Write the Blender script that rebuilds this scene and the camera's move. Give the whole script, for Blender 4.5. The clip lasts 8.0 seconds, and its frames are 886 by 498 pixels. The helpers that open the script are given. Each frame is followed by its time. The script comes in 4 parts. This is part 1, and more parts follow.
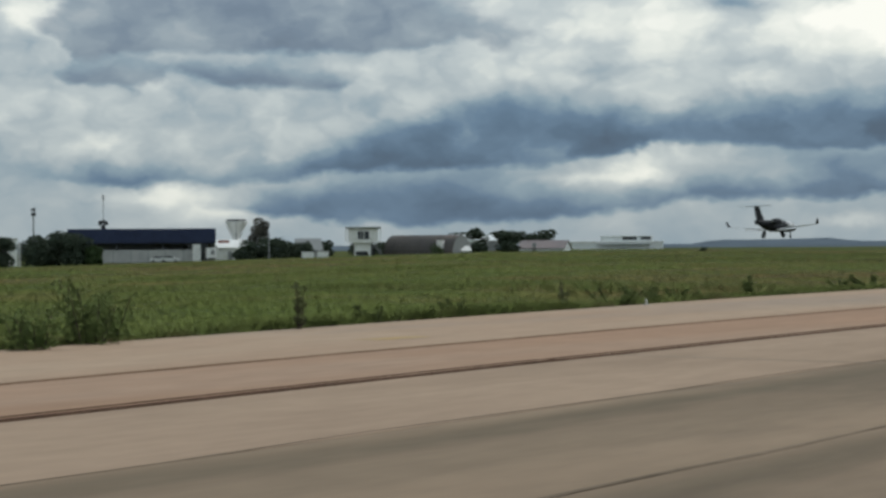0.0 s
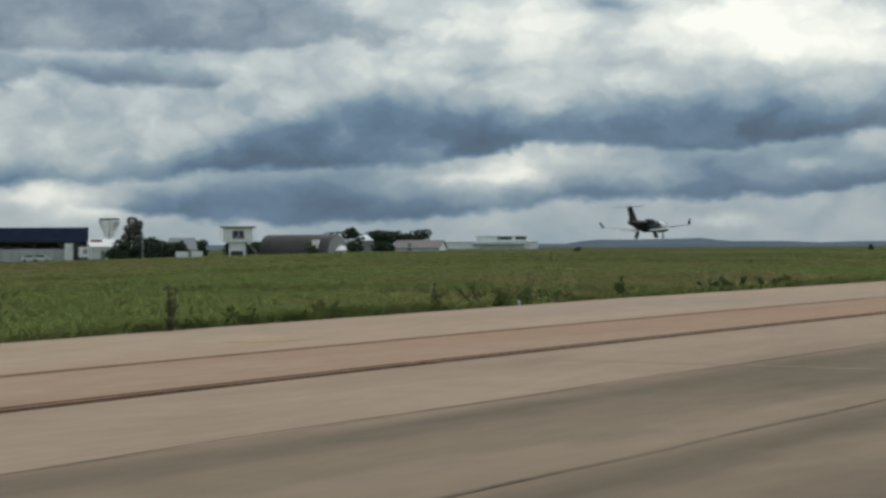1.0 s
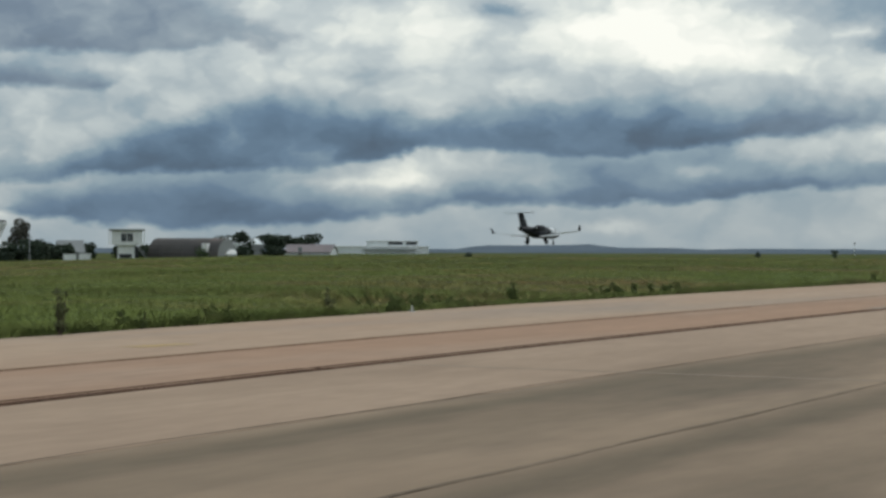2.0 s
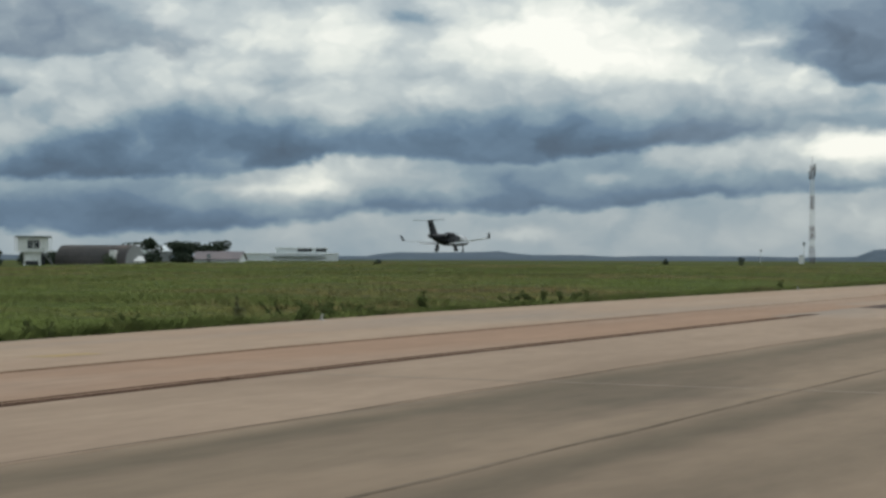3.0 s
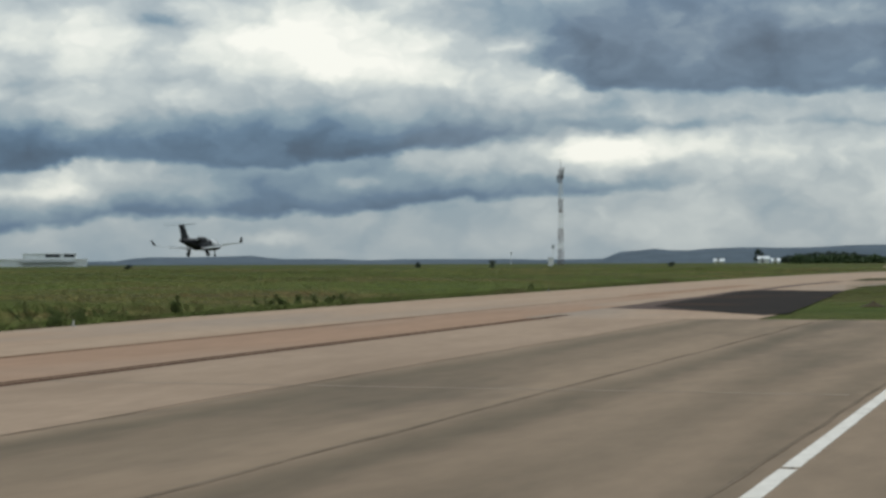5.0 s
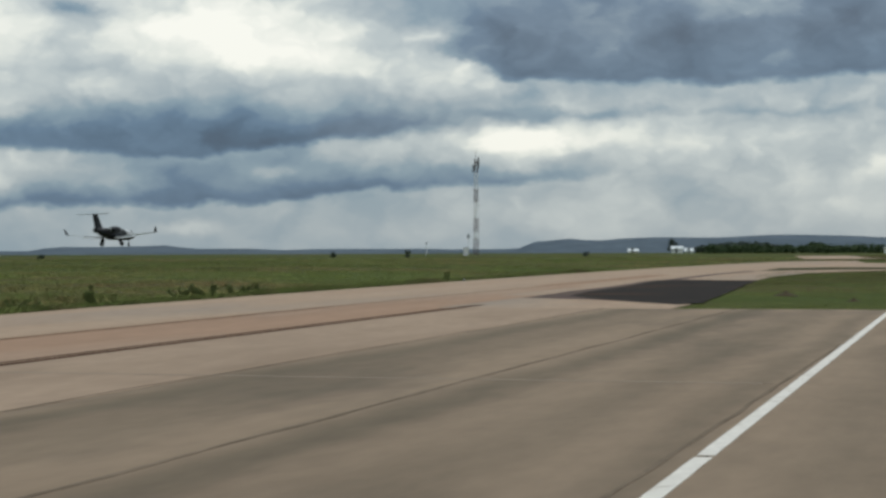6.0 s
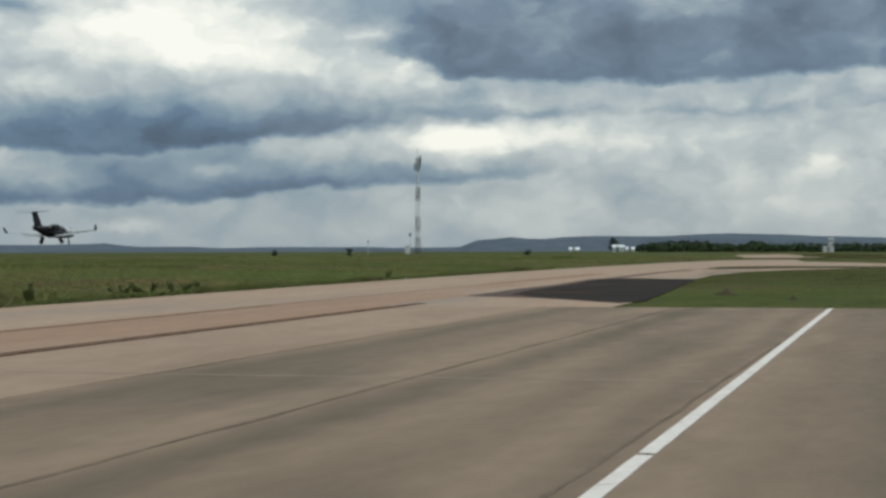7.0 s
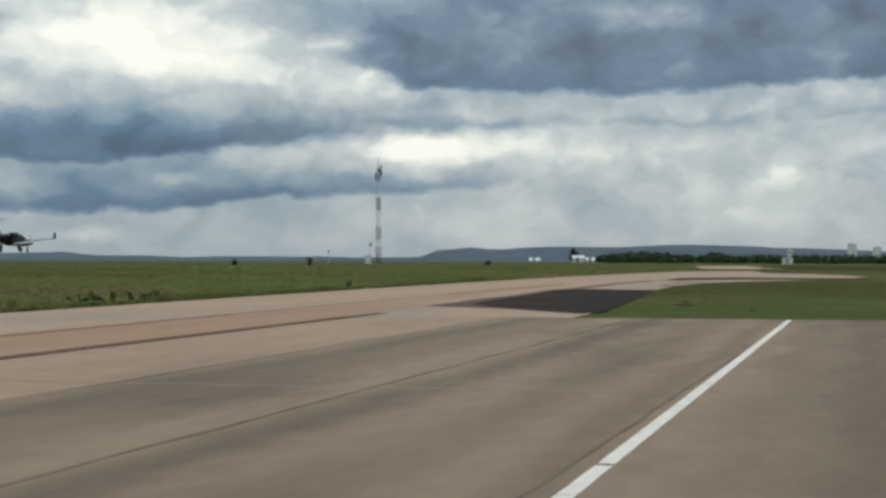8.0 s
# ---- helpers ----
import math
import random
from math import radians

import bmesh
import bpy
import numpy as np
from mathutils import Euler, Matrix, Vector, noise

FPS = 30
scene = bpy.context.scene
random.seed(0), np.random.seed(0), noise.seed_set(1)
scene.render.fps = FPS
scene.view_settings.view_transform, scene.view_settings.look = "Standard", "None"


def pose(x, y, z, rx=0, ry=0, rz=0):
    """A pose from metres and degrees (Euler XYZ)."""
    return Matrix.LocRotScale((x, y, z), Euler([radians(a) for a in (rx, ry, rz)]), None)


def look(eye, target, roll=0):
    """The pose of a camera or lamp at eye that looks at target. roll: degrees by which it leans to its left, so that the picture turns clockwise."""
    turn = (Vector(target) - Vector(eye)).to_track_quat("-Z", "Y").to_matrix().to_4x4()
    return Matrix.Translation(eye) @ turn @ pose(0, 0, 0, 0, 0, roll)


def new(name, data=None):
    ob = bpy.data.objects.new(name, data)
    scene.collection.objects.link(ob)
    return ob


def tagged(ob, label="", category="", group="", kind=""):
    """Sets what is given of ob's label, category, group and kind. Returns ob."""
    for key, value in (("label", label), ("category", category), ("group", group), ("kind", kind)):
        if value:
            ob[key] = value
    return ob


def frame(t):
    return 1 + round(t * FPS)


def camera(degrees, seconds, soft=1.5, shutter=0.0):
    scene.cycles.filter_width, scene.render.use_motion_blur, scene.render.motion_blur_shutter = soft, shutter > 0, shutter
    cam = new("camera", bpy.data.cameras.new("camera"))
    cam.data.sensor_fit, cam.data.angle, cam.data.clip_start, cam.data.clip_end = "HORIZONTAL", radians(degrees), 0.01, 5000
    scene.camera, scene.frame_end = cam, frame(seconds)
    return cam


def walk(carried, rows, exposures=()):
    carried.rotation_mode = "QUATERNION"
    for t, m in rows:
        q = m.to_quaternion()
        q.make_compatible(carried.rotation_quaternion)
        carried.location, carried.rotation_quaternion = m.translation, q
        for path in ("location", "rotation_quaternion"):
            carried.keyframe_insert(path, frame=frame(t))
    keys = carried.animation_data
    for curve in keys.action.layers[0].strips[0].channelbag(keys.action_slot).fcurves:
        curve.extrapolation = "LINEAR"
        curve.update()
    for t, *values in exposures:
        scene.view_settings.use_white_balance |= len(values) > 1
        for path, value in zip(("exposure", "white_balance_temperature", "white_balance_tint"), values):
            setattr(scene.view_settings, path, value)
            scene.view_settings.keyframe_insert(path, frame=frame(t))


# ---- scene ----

cam = camera(26.0, 8.0, soft=3.0, shutter=0.3)
ROWS = [
    (0.0, 0.150, -0.050, 1.545, 34.843, -0.110, 0.380),
    (0.5, 0.200, -0.040, 1.575, 33.008, -0.155, 0.420),
    (1.0, 0.200, -0.030, 1.592, 31.132, -0.145, 0.280),
    (1.5, 0.110, 0.020, 1.590, 29.356, -0.090, 0.000),
    (3.0, 0.050, 0.060, 1.635, 25.163, 0.215, -0.200),
    (3.5, 0.020, 0.055, 1.632, 23.548, 0.340, -0.180),
    (4.0, 0.000, 0.050, 1.627, 21.545, 0.475, -0.050),
    (4.5, -0.010, 0.050, 1.625, 19.412, 0.435, 0.140),
    (5.0, -0.020, 0.050, 1.625, 17.782, 0.330, 0.220),
    (6.5, -0.040, 0.055, 1.622, 14.290, -0.070, 0.170),
    (7.0, -0.042, 0.056, 1.622, 13.517, -0.037, 0.130),
    (7.5, -0.043, 0.058, 1.621, 12.870, 0.090, 0.020),
    (8.0, -0.043, 0.058, 1.621, 12.335, 0.262, -0.140),
]
walk(cam, [(t, pose(x, y, z, 90 + pitch, roll, yaw)) for t, x, y, z, yaw, pitch, roll in ROWS],
     exposures=[(0.0, -0.07), (4.0, -0.06), (5.0, -0.11), (6.5, -0.12), (8.0, -0.06)])

# ---- world: overcast sky with broken clouds ----
world = bpy.data.worlds.new("sky")
scene.world = world
world.use_nodes = True
WT = world.node_tree
WT.nodes.clear()


def wmath(op, *args):
    n = WT.nodes.new("ShaderNodeMath")
    n.operation = op
    for i, a in enumerate(args):
        if isinstance(a, (int, float)):
            n.inputs[i].default_value = a
        else:
            WT.links.new(a, n.inputs[i])
    return n.outputs[0]


def wnoise(vec, scale, detail, rough=0.55, distortion=0.0):
    n = WT.nodes.new("ShaderNodeTexNoise")
    n.inputs["Scale"].default_value, n.inputs["Detail"].default_value = scale, detail
    n.inputs["Roughness"].default_value, n.inputs["Distortion"].default_value = rough, distortion
    WT.links.new(vec, n.inputs["Vector"])
    return n.outputs["Fac"], n.outputs["Color"]


def wcombine(x, y, z):
    n = WT.nodes.new("ShaderNodeCombineXYZ")
    for i, a in enumerate((x, y, z)):
        if isinstance(a, (int, float)):
            n.inputs[i].default_value = a
        else:
            WT.links.new(a, n.inputs[i])
    return n.outputs[0]


coord = WT.nodes.new("ShaderNodeTexCoord").outputs["Generated"]
sep = WT.nodes.new("ShaderNodeSeparateXYZ")
WT.links.new(coord, sep.inputs[0])
bear = wmath("MULTIPLY", wmath("ARCTAN2", sep.outputs[0], sep.outputs[1]), 57.2958)
elev = wmath("MULTIPLY", wmath("ARCSINE", sep.outputs[2]), 57.2958)
# the cloud bases sink a little towards the hangars
sink = wmath("MINIMUM", wmath("MAXIMUM", wmath("MULTIPLY_ADD", bear, -0.03, -0.81), 0.0), 0.18)
elev = wmath("ADD", elev, sink)
plane_uv = wcombine(bear, wmath("MULTIPLY", elev, 1.6), 3.7)
_, wob = wnoise(plane_uv, 0.75, 4.0, 0.55)
wsep = WT.nodes.new("ShaderNodeSeparateXYZ")
WT.links.new(wob, wsep.inputs[0])
SB = wmath("ADD", bear, wmath("MULTIPLY", wmath("SUBTRACT", wsep.outputs[0], 0.5), 1.9))
SE = wmath("ADD", elev, wmath("MULTIPLY", wmath("SUBTRACT", wsep.outputs[1], 0.5), 0.75))
# less contrast in the far cloud near the horizon
CALM = wmath("MINIMUM", wmath("MAXIMUM", wmath("MULTIPLY_ADD", elev, 0.28, 0.15), 0.2), 1.0)
billow, _ = wnoise(wcombine(SB, wmath("MULTIPLY", SE, 1.5), 9.1), 0.34, 7.0, 0.50)
broad, _ = wnoise(wcombine(bear, wmath("MULTIPLY", elev, 2.0), 1.3), 0.12, 3.0, 0.5)
puff = WT.nodes.new("ShaderNodeTexVoronoi")
puff.feature = "SMOOTH_F1"
puff.inputs["Scale"].default_value, puff.inputs["Detail"].default_value, puff.inputs["Roughness"].default_value = 0.75, 2.0, 0.5
puff.inputs["Smoothness"].default_value = 0.5
WT.links.new(wcombine(SB, wmath("MULTIPLY", SE, 1.5), 4.4), puff.inputs["Vector"])
field = wmath("ADD", 0.70, wmath("MULTIPLY", wmath("MULTIPLY", wmath("SUBTRACT", billow, 0.5), CALM), 0.48))
field = wmath("ADD", field, wmath("MULTIPLY", wmath("SUBTRACT", 0.42, puff.outputs["Distance"]), wmath("MULTIPLY", CALM, 0.20)))
field = wmath("ADD", field, wmath("MULTIPLY", wmath("SUBTRACT", broad, 0.5), 0.12))
grey = wmath("ADD", 0.0, 0.0)
DEPTH = wmath("MINIMUM", wmath("MAXIMUM", wmath("MULTIPLY_ADD", billow, -1.5, 1.75), 0.75), 1.25)


def step_up(value, lo, hi):
    n = WT.nodes.new("ShaderNodeMapRange")
    n.interpolation_type = "SMOOTHSTEP"
    WT.links.new(value, n.inputs[0])
    n.inputs[1].default_value, n.inputs[2].default_value = lo, hi
    return n.outputs[0]


def deck(line, crisp, soft, light, dull=0.0):
    """One cloud deck: along its bearings the heights of its base and its top, in degrees."""
    global field, grey
    r = WT.nodes.new("ShaderNodeValToRGB")
    WT.links.new(wmath("MULTIPLY_ADD", SB, 0.02, 1.0), r.inputs[0])
    e = r.color_ramp.elements
    e.remove(e[1])
    for i, (b, lo, hi) in enumerate(line):
        k = e[0] if i == 0 else e.new(b * 0.02 + 1.0)
        k.position, k.color = b * 0.02 + 1.0, (lo / 10 + 0.2, hi / 10 + 0.2, 0, 1)
    sp = WT.nodes.new("ShaderNodeSeparateColor")
    WT.links.new(r.outputs[0], sp.inputs[0])
    over = wmath("SUBTRACT", SE, wmath("MULTIPLY_ADD", sp.outputs[0], 10.0, -2.0))
    under = wmath("SUBTRACT", wmath("MULTIPLY_ADD", sp.outputs[1], 10.0, -2.0), SE)
    mask = wmath("MULTIPLY", step_up(over, -crisp, crisp), step_up(under, -0.1 * soft, soft))
    field = wmath("MULTIPLY_ADD", wmath("MULTIPLY", mask, DEPTH), light, field)
    grey = wmath("MULTIPLY_ADD", mask, dull, grey)


def gap(bearing, height, wide, tall, light):
    """One bright cumulus head (or, below zero, a small dark scrap), in degrees."""
    global field
    u = wmath("MULTIPLY_ADD", SB, 1 / wide, -bearing / wide)
    v = wmath("MULTIPLY_ADD", SE, 1 / tall, -height / tall)
    r = wmath("MULTIPLY_ADD", v, v, wmath("MULTIPLY", u, u))
    field = wmath("MULTIPLY_ADD", wmath("POWER", 0.42, r), light, field)


deck([(-47.4, 2.36, 2.36), (-45.5, 2.16, 2.70), (-43.9, 2.06, 2.90), (-41.3, 2.02, 2.67), (-39.6, 2.19, 2.90), (-37.9, 2.46, 3.63), (-36.4, 2.45, 4.05), (-34.8, 2.50, 4.77), (-33.1, 2.53, 4.89), (-31.4, 2.58, 4.81), (-29.7, 2.75, 4.56), (-28.9, 3.00, 4.47), (-26.3, 2.97, 4.35), (-23.8, 2.75, 4.52), (-22.1, 2.83, 4.52), (-20.4, 3.09, 4.42), (-17.9, 3.37, 4.35), (-16.2, 3.64, 4.05), (-13.7, 3.91, 3.91)], 0.15, 1.30, -0.52, 0.00)  # main slate-blue deck
deck([(-19.8, 3.35, 3.5), (-17.9, 3.35, 5.0), (-15.0, 3.60, 5.0), (-12.8, 3.85, 4.5), (-11.3, 4.05, 4.05)], 0.22, 1.20, -0.24, 0.15)  # paler end of the main deck
deck([(-43.0, 1.48, 1.48), (-41.0, 1.25, 1.82), (-39.0, 1.05, 2.09), (-37.3, 0.91, 2.19), (-36.3, 0.84, 2.19), (-34.8, 0.78, 2.19), (-33.1, 0.89, 1.89), (-29.7, 1.11, 1.72), (-28.9, 1.11, 1.89), (-27.2, 1.28, 2.23), (-24.7, 1.35, 2.13), (-23.3, 1.32, 2.56), (-21.3, 1.43, 2.23), (-19.6, 1.52, 2.29), (-17.9, 1.74, 2.53), (-15.4, 1.91, 2.63), (-12.8, 1.99, 2.63), (-11.2, 2.16, 2.53), (-9.4, 2.36, 2.36)], 0.15, 0.85, -0.40, 0.00)  # low deck over the horizon
deck([(-15.6, 5.95, 6.3), (-14.6, 5.50, 7.6), (-12.9, 5.03, 9.11), (-8.7, 4.94, 9.11), (-7.0, 4.83, 9.11), (-5.3, 4.86, 9.11), (-3.6, 5.13, 9.11), (-1.9, 5.15, 9.11), (-0.3, 5.26, 9.11), (1.9, 5.37, 9.11)], 0.17, 2.40, -0.46, 0.14)  # dark deck high up
deck([(-19.0, 8.6, 8.6), (-17.6, 7.5, 9.11), (-16.0, 6.5, 9.11), (-14.2, 5.9, 9.11), (-12.0, 5.6, 9.11), (1.9, 6.2, 9.11)], 0.75, 2.40, -0.10, 0.10)  # its ragged trailing side
deck([(-47.1, 6.75, 6.75), (-45.5, 5.74, 8.77), (-43.0, 5.91, 8.77), (-40.5, 5.94, 8.77), (-37.9, 5.99, 8.77), (-35.9, 6.01, 8.44), (-34.4, 6.38, 7.79), (-33.2, 6.01, 7.42), (-32.2, 6.28, 6.92), (-31.8, 6.55, 6.55)], 0.14, 1.20, -0.30, 0.30)  # grey deck, upper tier
deck([(-46.4, 5.26, 5.26), (-45.4, 5.03, 5.94), (-44.2, 4.79, 5.94), (-43.2, 5.10, 5.82), (-42.7, 5.43, 5.87), (-41.3, 5.06, 5.87), (-39.6, 4.86, 5.77), (-37.9, 4.79, 5.48), (-37.1, 5.10, 5.10)], 0.16, 0.80, -0.36, 0.28)  # grey deck, lower tier
deck([(-15.5, 4.12, 4.12), (-13.8, 3.85, 4.32), (-12.1, 3.80, 4.29), (-8.7, 3.91, 4.29), (-5.3, 3.98, 4.25), (-0.3, 4.20, 4.42), (1.9, 4.25, 4.45)], 0.12, 0.40, -0.14)  # thin streak
deck([(-48.1, -1.01, 1.18), (-29.5, -1.01, 1.60), (-19.4, -1.01, 2.19), (-12.6, -1.01, 2.19), (-7.6, -1.01, 3.21), (1.9, -1.01, 3.54)], 0.30, 1.80, -0.15, 0.00)  # haze near the horizon
gap(-47.06, 7.00, 1.01, 0.51, 0.36)
gap(-45.20, 3.15, 1.35, 0.51, 0.29)
gap(-45.6, 2.30, 2.60, 0.45, -0.10)
gap(-46.5, 1.20, 2.60, 0.60, -0.12)
gap(-45.88, 4.56, 0.76, 0.51, 0.12)
gap(-42.16, 3.54, 1.60, 0.40, 0.12)
gap(-38.96, 3.37, 1.18, 0.51, 0.08)
gap(-43.01, 1.69, 1.43, 0.25, 0.25)
gap(-41.32, 1.28, 1.27, 0.30, 0.20)
gap(-37.10, 5.43, 0.84, 0.51, 0.12)
gap(-21.95, 6.38, 1.75, 0.95, 0.34)
gap(-20.10, 5.70, 1.27, 0.57, 0.20)
gap(-17.90, 6.38, 1.52, 1.01, 0.14)
gap(-15.37, 5.03, 1.01, 0.47, 0.14)
gap(-25.33, 4.77, 0.88, 0.24, 0.20)
gap(-29.15, 2.36, 0.66, 0.42, 0.30)
gap(-30.6, 2.10, 1.70, 0.22, 0.26)
gap(-26.34, 2.46, 2.36, 0.34, 0.06)
gap(-20.43, 2.41, 0.81, 0.17, 0.20)
gap(-12.84, 3.26, 1.43, 0.42, 0.54)
gap(-16.01, 3.14, 1.52, 0.30, 0.10)
gap(-9.97, 3.34, 1.05, 0.34, 0.22)
gap(-11.49, 4.10, 0.44, 0.20, 0.18)
gap(-22.63, 0.64, 0.88, 0.17, 0.16)
gap(-26.34, 7.12, 0.67, 0.22, -0.36)
gap(-2.45, 2.46, 0.51, 0.44, 0.20)
gap(-5.99, 7.02, 1.94, 0.47, 0.36)
gap(-15.78, 6.26, 0.61, 0.17, 0.20)
gap(-30.19, 5.37, 1.01, 0.24, -0.12)
gap(-25.63, 5.37, 1.01, 0.24, -0.14)
gap(-33.7, 2.11, 3.40, 0.42, -0.15)
gap(-21.9, 2.45, 4.40, 0.42, -0.13)
gap(-34.6, 1.40, 4.60, 0.85, -0.11)
gap(-28.7, 6.40, 6.00, 1.50, 0.19)
gap(-20.6, 6.20, 3.20, 1.20, 0.12)
gap(-2.5, 1.60, 5.00, 1.40, 0.17)
gap(-35.4, 2.10, 2.90, 0.70, -0.11)
gap(-16.0, 1.50, 4.00, 0.90, -0.10)
gap(-23.5, 2.30, 5.00, 0.50, -0.10)
gap(-40.5, 2.60, 3.50, 1.20, -0.06)
gap(-22.4, 3.80, 3.80, 0.90, -0.17)
gap(-19.2, 2.00, 2.80, 0.35, -0.08)
gap(-12.0, 1.00, 6.50, 0.80, 0.11)
ramp = WT.nodes.new("ShaderNodeValToRGB")
WT.links.new(wmath("MULTIPLY_ADD", field, 0.76, 0.22), ramp.inputs[0])
RC = ramp.color_ramp
RC.elements[0].position, RC.elements[0].color = 0.0, (0.045, 0.075, 0.125, 1)
RC.elements[1].position, RC.elements[1].color = 0.98, (1.0, 1.0, 0.915, 1)
for at, col in ((0.22, (0.076, 0.136, 0.215)), (0.387, (0.118, 0.198, 0.296)), (0.562, (0.245, 0.338, 0.406)), (0.676, (0.408, 0.475, 0.505)), (0.767, (0.552, 0.61, 0.612)), (0.866, (0.78, 0.815, 0.76))):
    RC.elements.new(at).color = (*col, 1)
sky = WT.nodes.new("ShaderNodeTexSky")
sky.sky_type, sky.sun_disc = "NISHITA", False
sky.sun_elevation, sky.sun_rotation = radians(48), radians(20)
# thick cloud overhead passes more light than the banks near the horizon
lift = wmath("MULTIPLY_ADD", wmath("MAXIMUM", sep.outputs[2], 0.0), 0.5, 1.0)
cl = WT.nodes.new("ShaderNodeBackground")
dullness = WT.nodes.new("ShaderNodeHueSaturation")
WT.links.new(wmath("SUBTRACT", 1.0, grey), dullness.inputs["Saturation"])
WT.links.new(ramp.outputs[0], dullness.inputs["Color"])
WT.links.new(dullness.outputs[0], cl.inputs[0])
WT.links.new(lift, cl.inputs[1])
bl = WT.nodes.new("ShaderNodeBackground")
WT.links.new(sky.outputs[0], bl.inputs[0])
bl.inputs[1].default_value = 0.1
mixs = WT.nodes.new("ShaderNodeMixShader")
mixs.inputs[0].default_value = 0.93
WT.links.new(bl.outputs[0], mixs.inputs[1])
WT.links.new(cl.outputs[0], mixs.inputs[2])
WT.links.new(mixs.outputs[0], WT.nodes.new("ShaderNodeOutputWorld").inputs[0])

sun_data = bpy.data.lights.new("sun", "SUN")
sun_data.energy, sun_data.angle, sun_data.color = 0.95, radians(14), (1.0, 0.97, 0.92)
sun = new("sun", sun_data)
sun.matrix_world = look((60, 160, 200), (0, 0, 0))


# ---- materials ----
def material(name, a, b, scale=1.0, rough=0.8, metal=0.0, bump=0.0, stretch=(1, 1, 1), fine=8.0, random_tint=0.0, spec=0.4, c=None, c_scale=0.1, c_lo=0.5, c_hi=0.65, upward=0.0, stains=(), d=None, d_scale=0.02):
    """Two-scale noise between colours a and b, with an optional third colour in broad patches."""
    m = bpy.data.materials.new(name)
    m.use_nodes = True
    t = m.node_tree
    p = t.nodes["Principled BSDF"]
    geo = t.nodes.new("ShaderNodeNewGeometry")
    mp = t.nodes.new("ShaderNodeMapping")
    mp.inputs["Scale"].default_value = stretch
    t.links.new(geo.outputs["Position"], mp.inputs[0])

    def tex(s, d):
        n = t.nodes.new("ShaderNodeTexNoise")
        n.inputs["Scale"].default_value, n.inputs["Detail"].default_value, n.inputs["Roughness"].default_value = s, d, 0.6
        t.links.new(mp.outputs[0], n.inputs["Vector"])
        return n.outputs["Fac"]

    def blend(fac, x, y, lo, hi):
        r = t.nodes.new("ShaderNodeMapRange")
        r.inputs[1].default_value, r.inputs[2].default_value = lo, hi
        t.links.new(fac, r.inputs[0])
        mx = t.nodes.new("ShaderNodeMix")
        mx.data_type = "RGBA"
        t.links.new(r.outputs[0], mx.inputs[0])
        for i, q in ((6, x), (7, y)):
            if isinstance(q, tuple):
                mx.inputs[i].default_value = (*q, 1)
            else:
                t.links.new(q, mx.inputs[i])
        return mx.outputs[2]

    col = blend(tex(scale, 6.0), a, b, 0.33, 0.67)
    if c:
        col = blend(tex(c_scale, 4.0), col, c, c_lo, c_hi)
    if d:
        col = blend(tex(d_scale, 5.0), col, d, 0.48, 0.62)
    if stains:
        # long traffic stains on the near side of the seams, broken up by noise
        sp = t.nodes.new("ShaderNodeSeparateXYZ")
        t.links.new(geo.outputs["Position"], sp.inputs[0])

        def mth(op, *args):
            n = t.nodes.new("ShaderNodeMath")
            n.operation = op
            for i, q in enumerate(args):
                if isinstance(q, (int, float)):
                    n.inputs[i].default_value = q
                else:
                    t.links.new(q, n.inputs[i])
            return n.outputs[0]

        wob = mth("MULTIPLY_ADD", tex(0.5, 3.0), 1.2, sp.outputs[0])
        tot = 0.0
        for x0, w, k in stains:
            u = mth("MULTIPLY_ADD", wob, 1 / w, -(x0 + 0.6) / w)
            tot = mth("MULTIPLY_ADD", mth("POWER", 0.35, mth("MULTIPLY", u, u)), k, tot)
        tot = mth("MULTIPLY", tot, mth("ADD", tex(0.35, 4.0), 0.35))
        col = blend(tot, col, (a[0] * 0.42, a[1] * 0.445, a[2] * 0.435), 0.0, 1.0)
    grain = tex(scale * fine, 3.0)
    hs = t.nodes.new("ShaderNodeHueSaturation")
    k = t.nodes.new("ShaderNodeMath")
    k.operation = "MULTIPLY_ADD"
    k.inputs[1].default_value, k.inputs[2].default_value = 0.5, 0.75
    t.links.new(grain, k.inputs[0])
    val = k.outputs[0]
    if random_tint:
        info = t.nodes.new("ShaderNodeObjectInfo")
        k2 = t.nodes.new("ShaderNodeMath")
        k2.operation = "MULTIPLY_ADD"
        k2.inputs[1].default_value = random_tint
        t.links.new(info.outputs["Random"], k2.inputs[0])
        t.links.new(val, k2.inputs[2])
        val = k2.outputs[0]
    t.links.new(val, hs.inputs["Value"])
    t.links.new(col, hs.inputs["Color"])
    t.links.new(hs.outputs[0], p.inputs["Base Color"])
    p.inputs["Roughness"].default_value, p.inputs["Metallic"].default_value = rough, metal
    p.inputs["Specular IOR Level"].default_value = spec
    if upward:
        # fine blades scatter light much as level turf does
        sc = t.nodes.new("ShaderNodeVectorMath")
        sc.operation = "SCALE"
        sc.inputs[3].default_value = 1 - upward
        t.links.new(geo.outputs["Normal"], sc.inputs[0])
        ad = t.nodes.new("ShaderNodeVectorMath")
        ad.inputs[1].default_value = (0, 0, upward)
        t.links.new(sc.outputs[0], ad.inputs[0])
        nm = t.nodes.new("ShaderNodeVectorMath")
        nm.operation = "NORMALIZE"
        t.links.new(ad.outputs[0], nm.inputs[0])
        t.links.new(nm.outputs[0], p.inputs["Normal"])
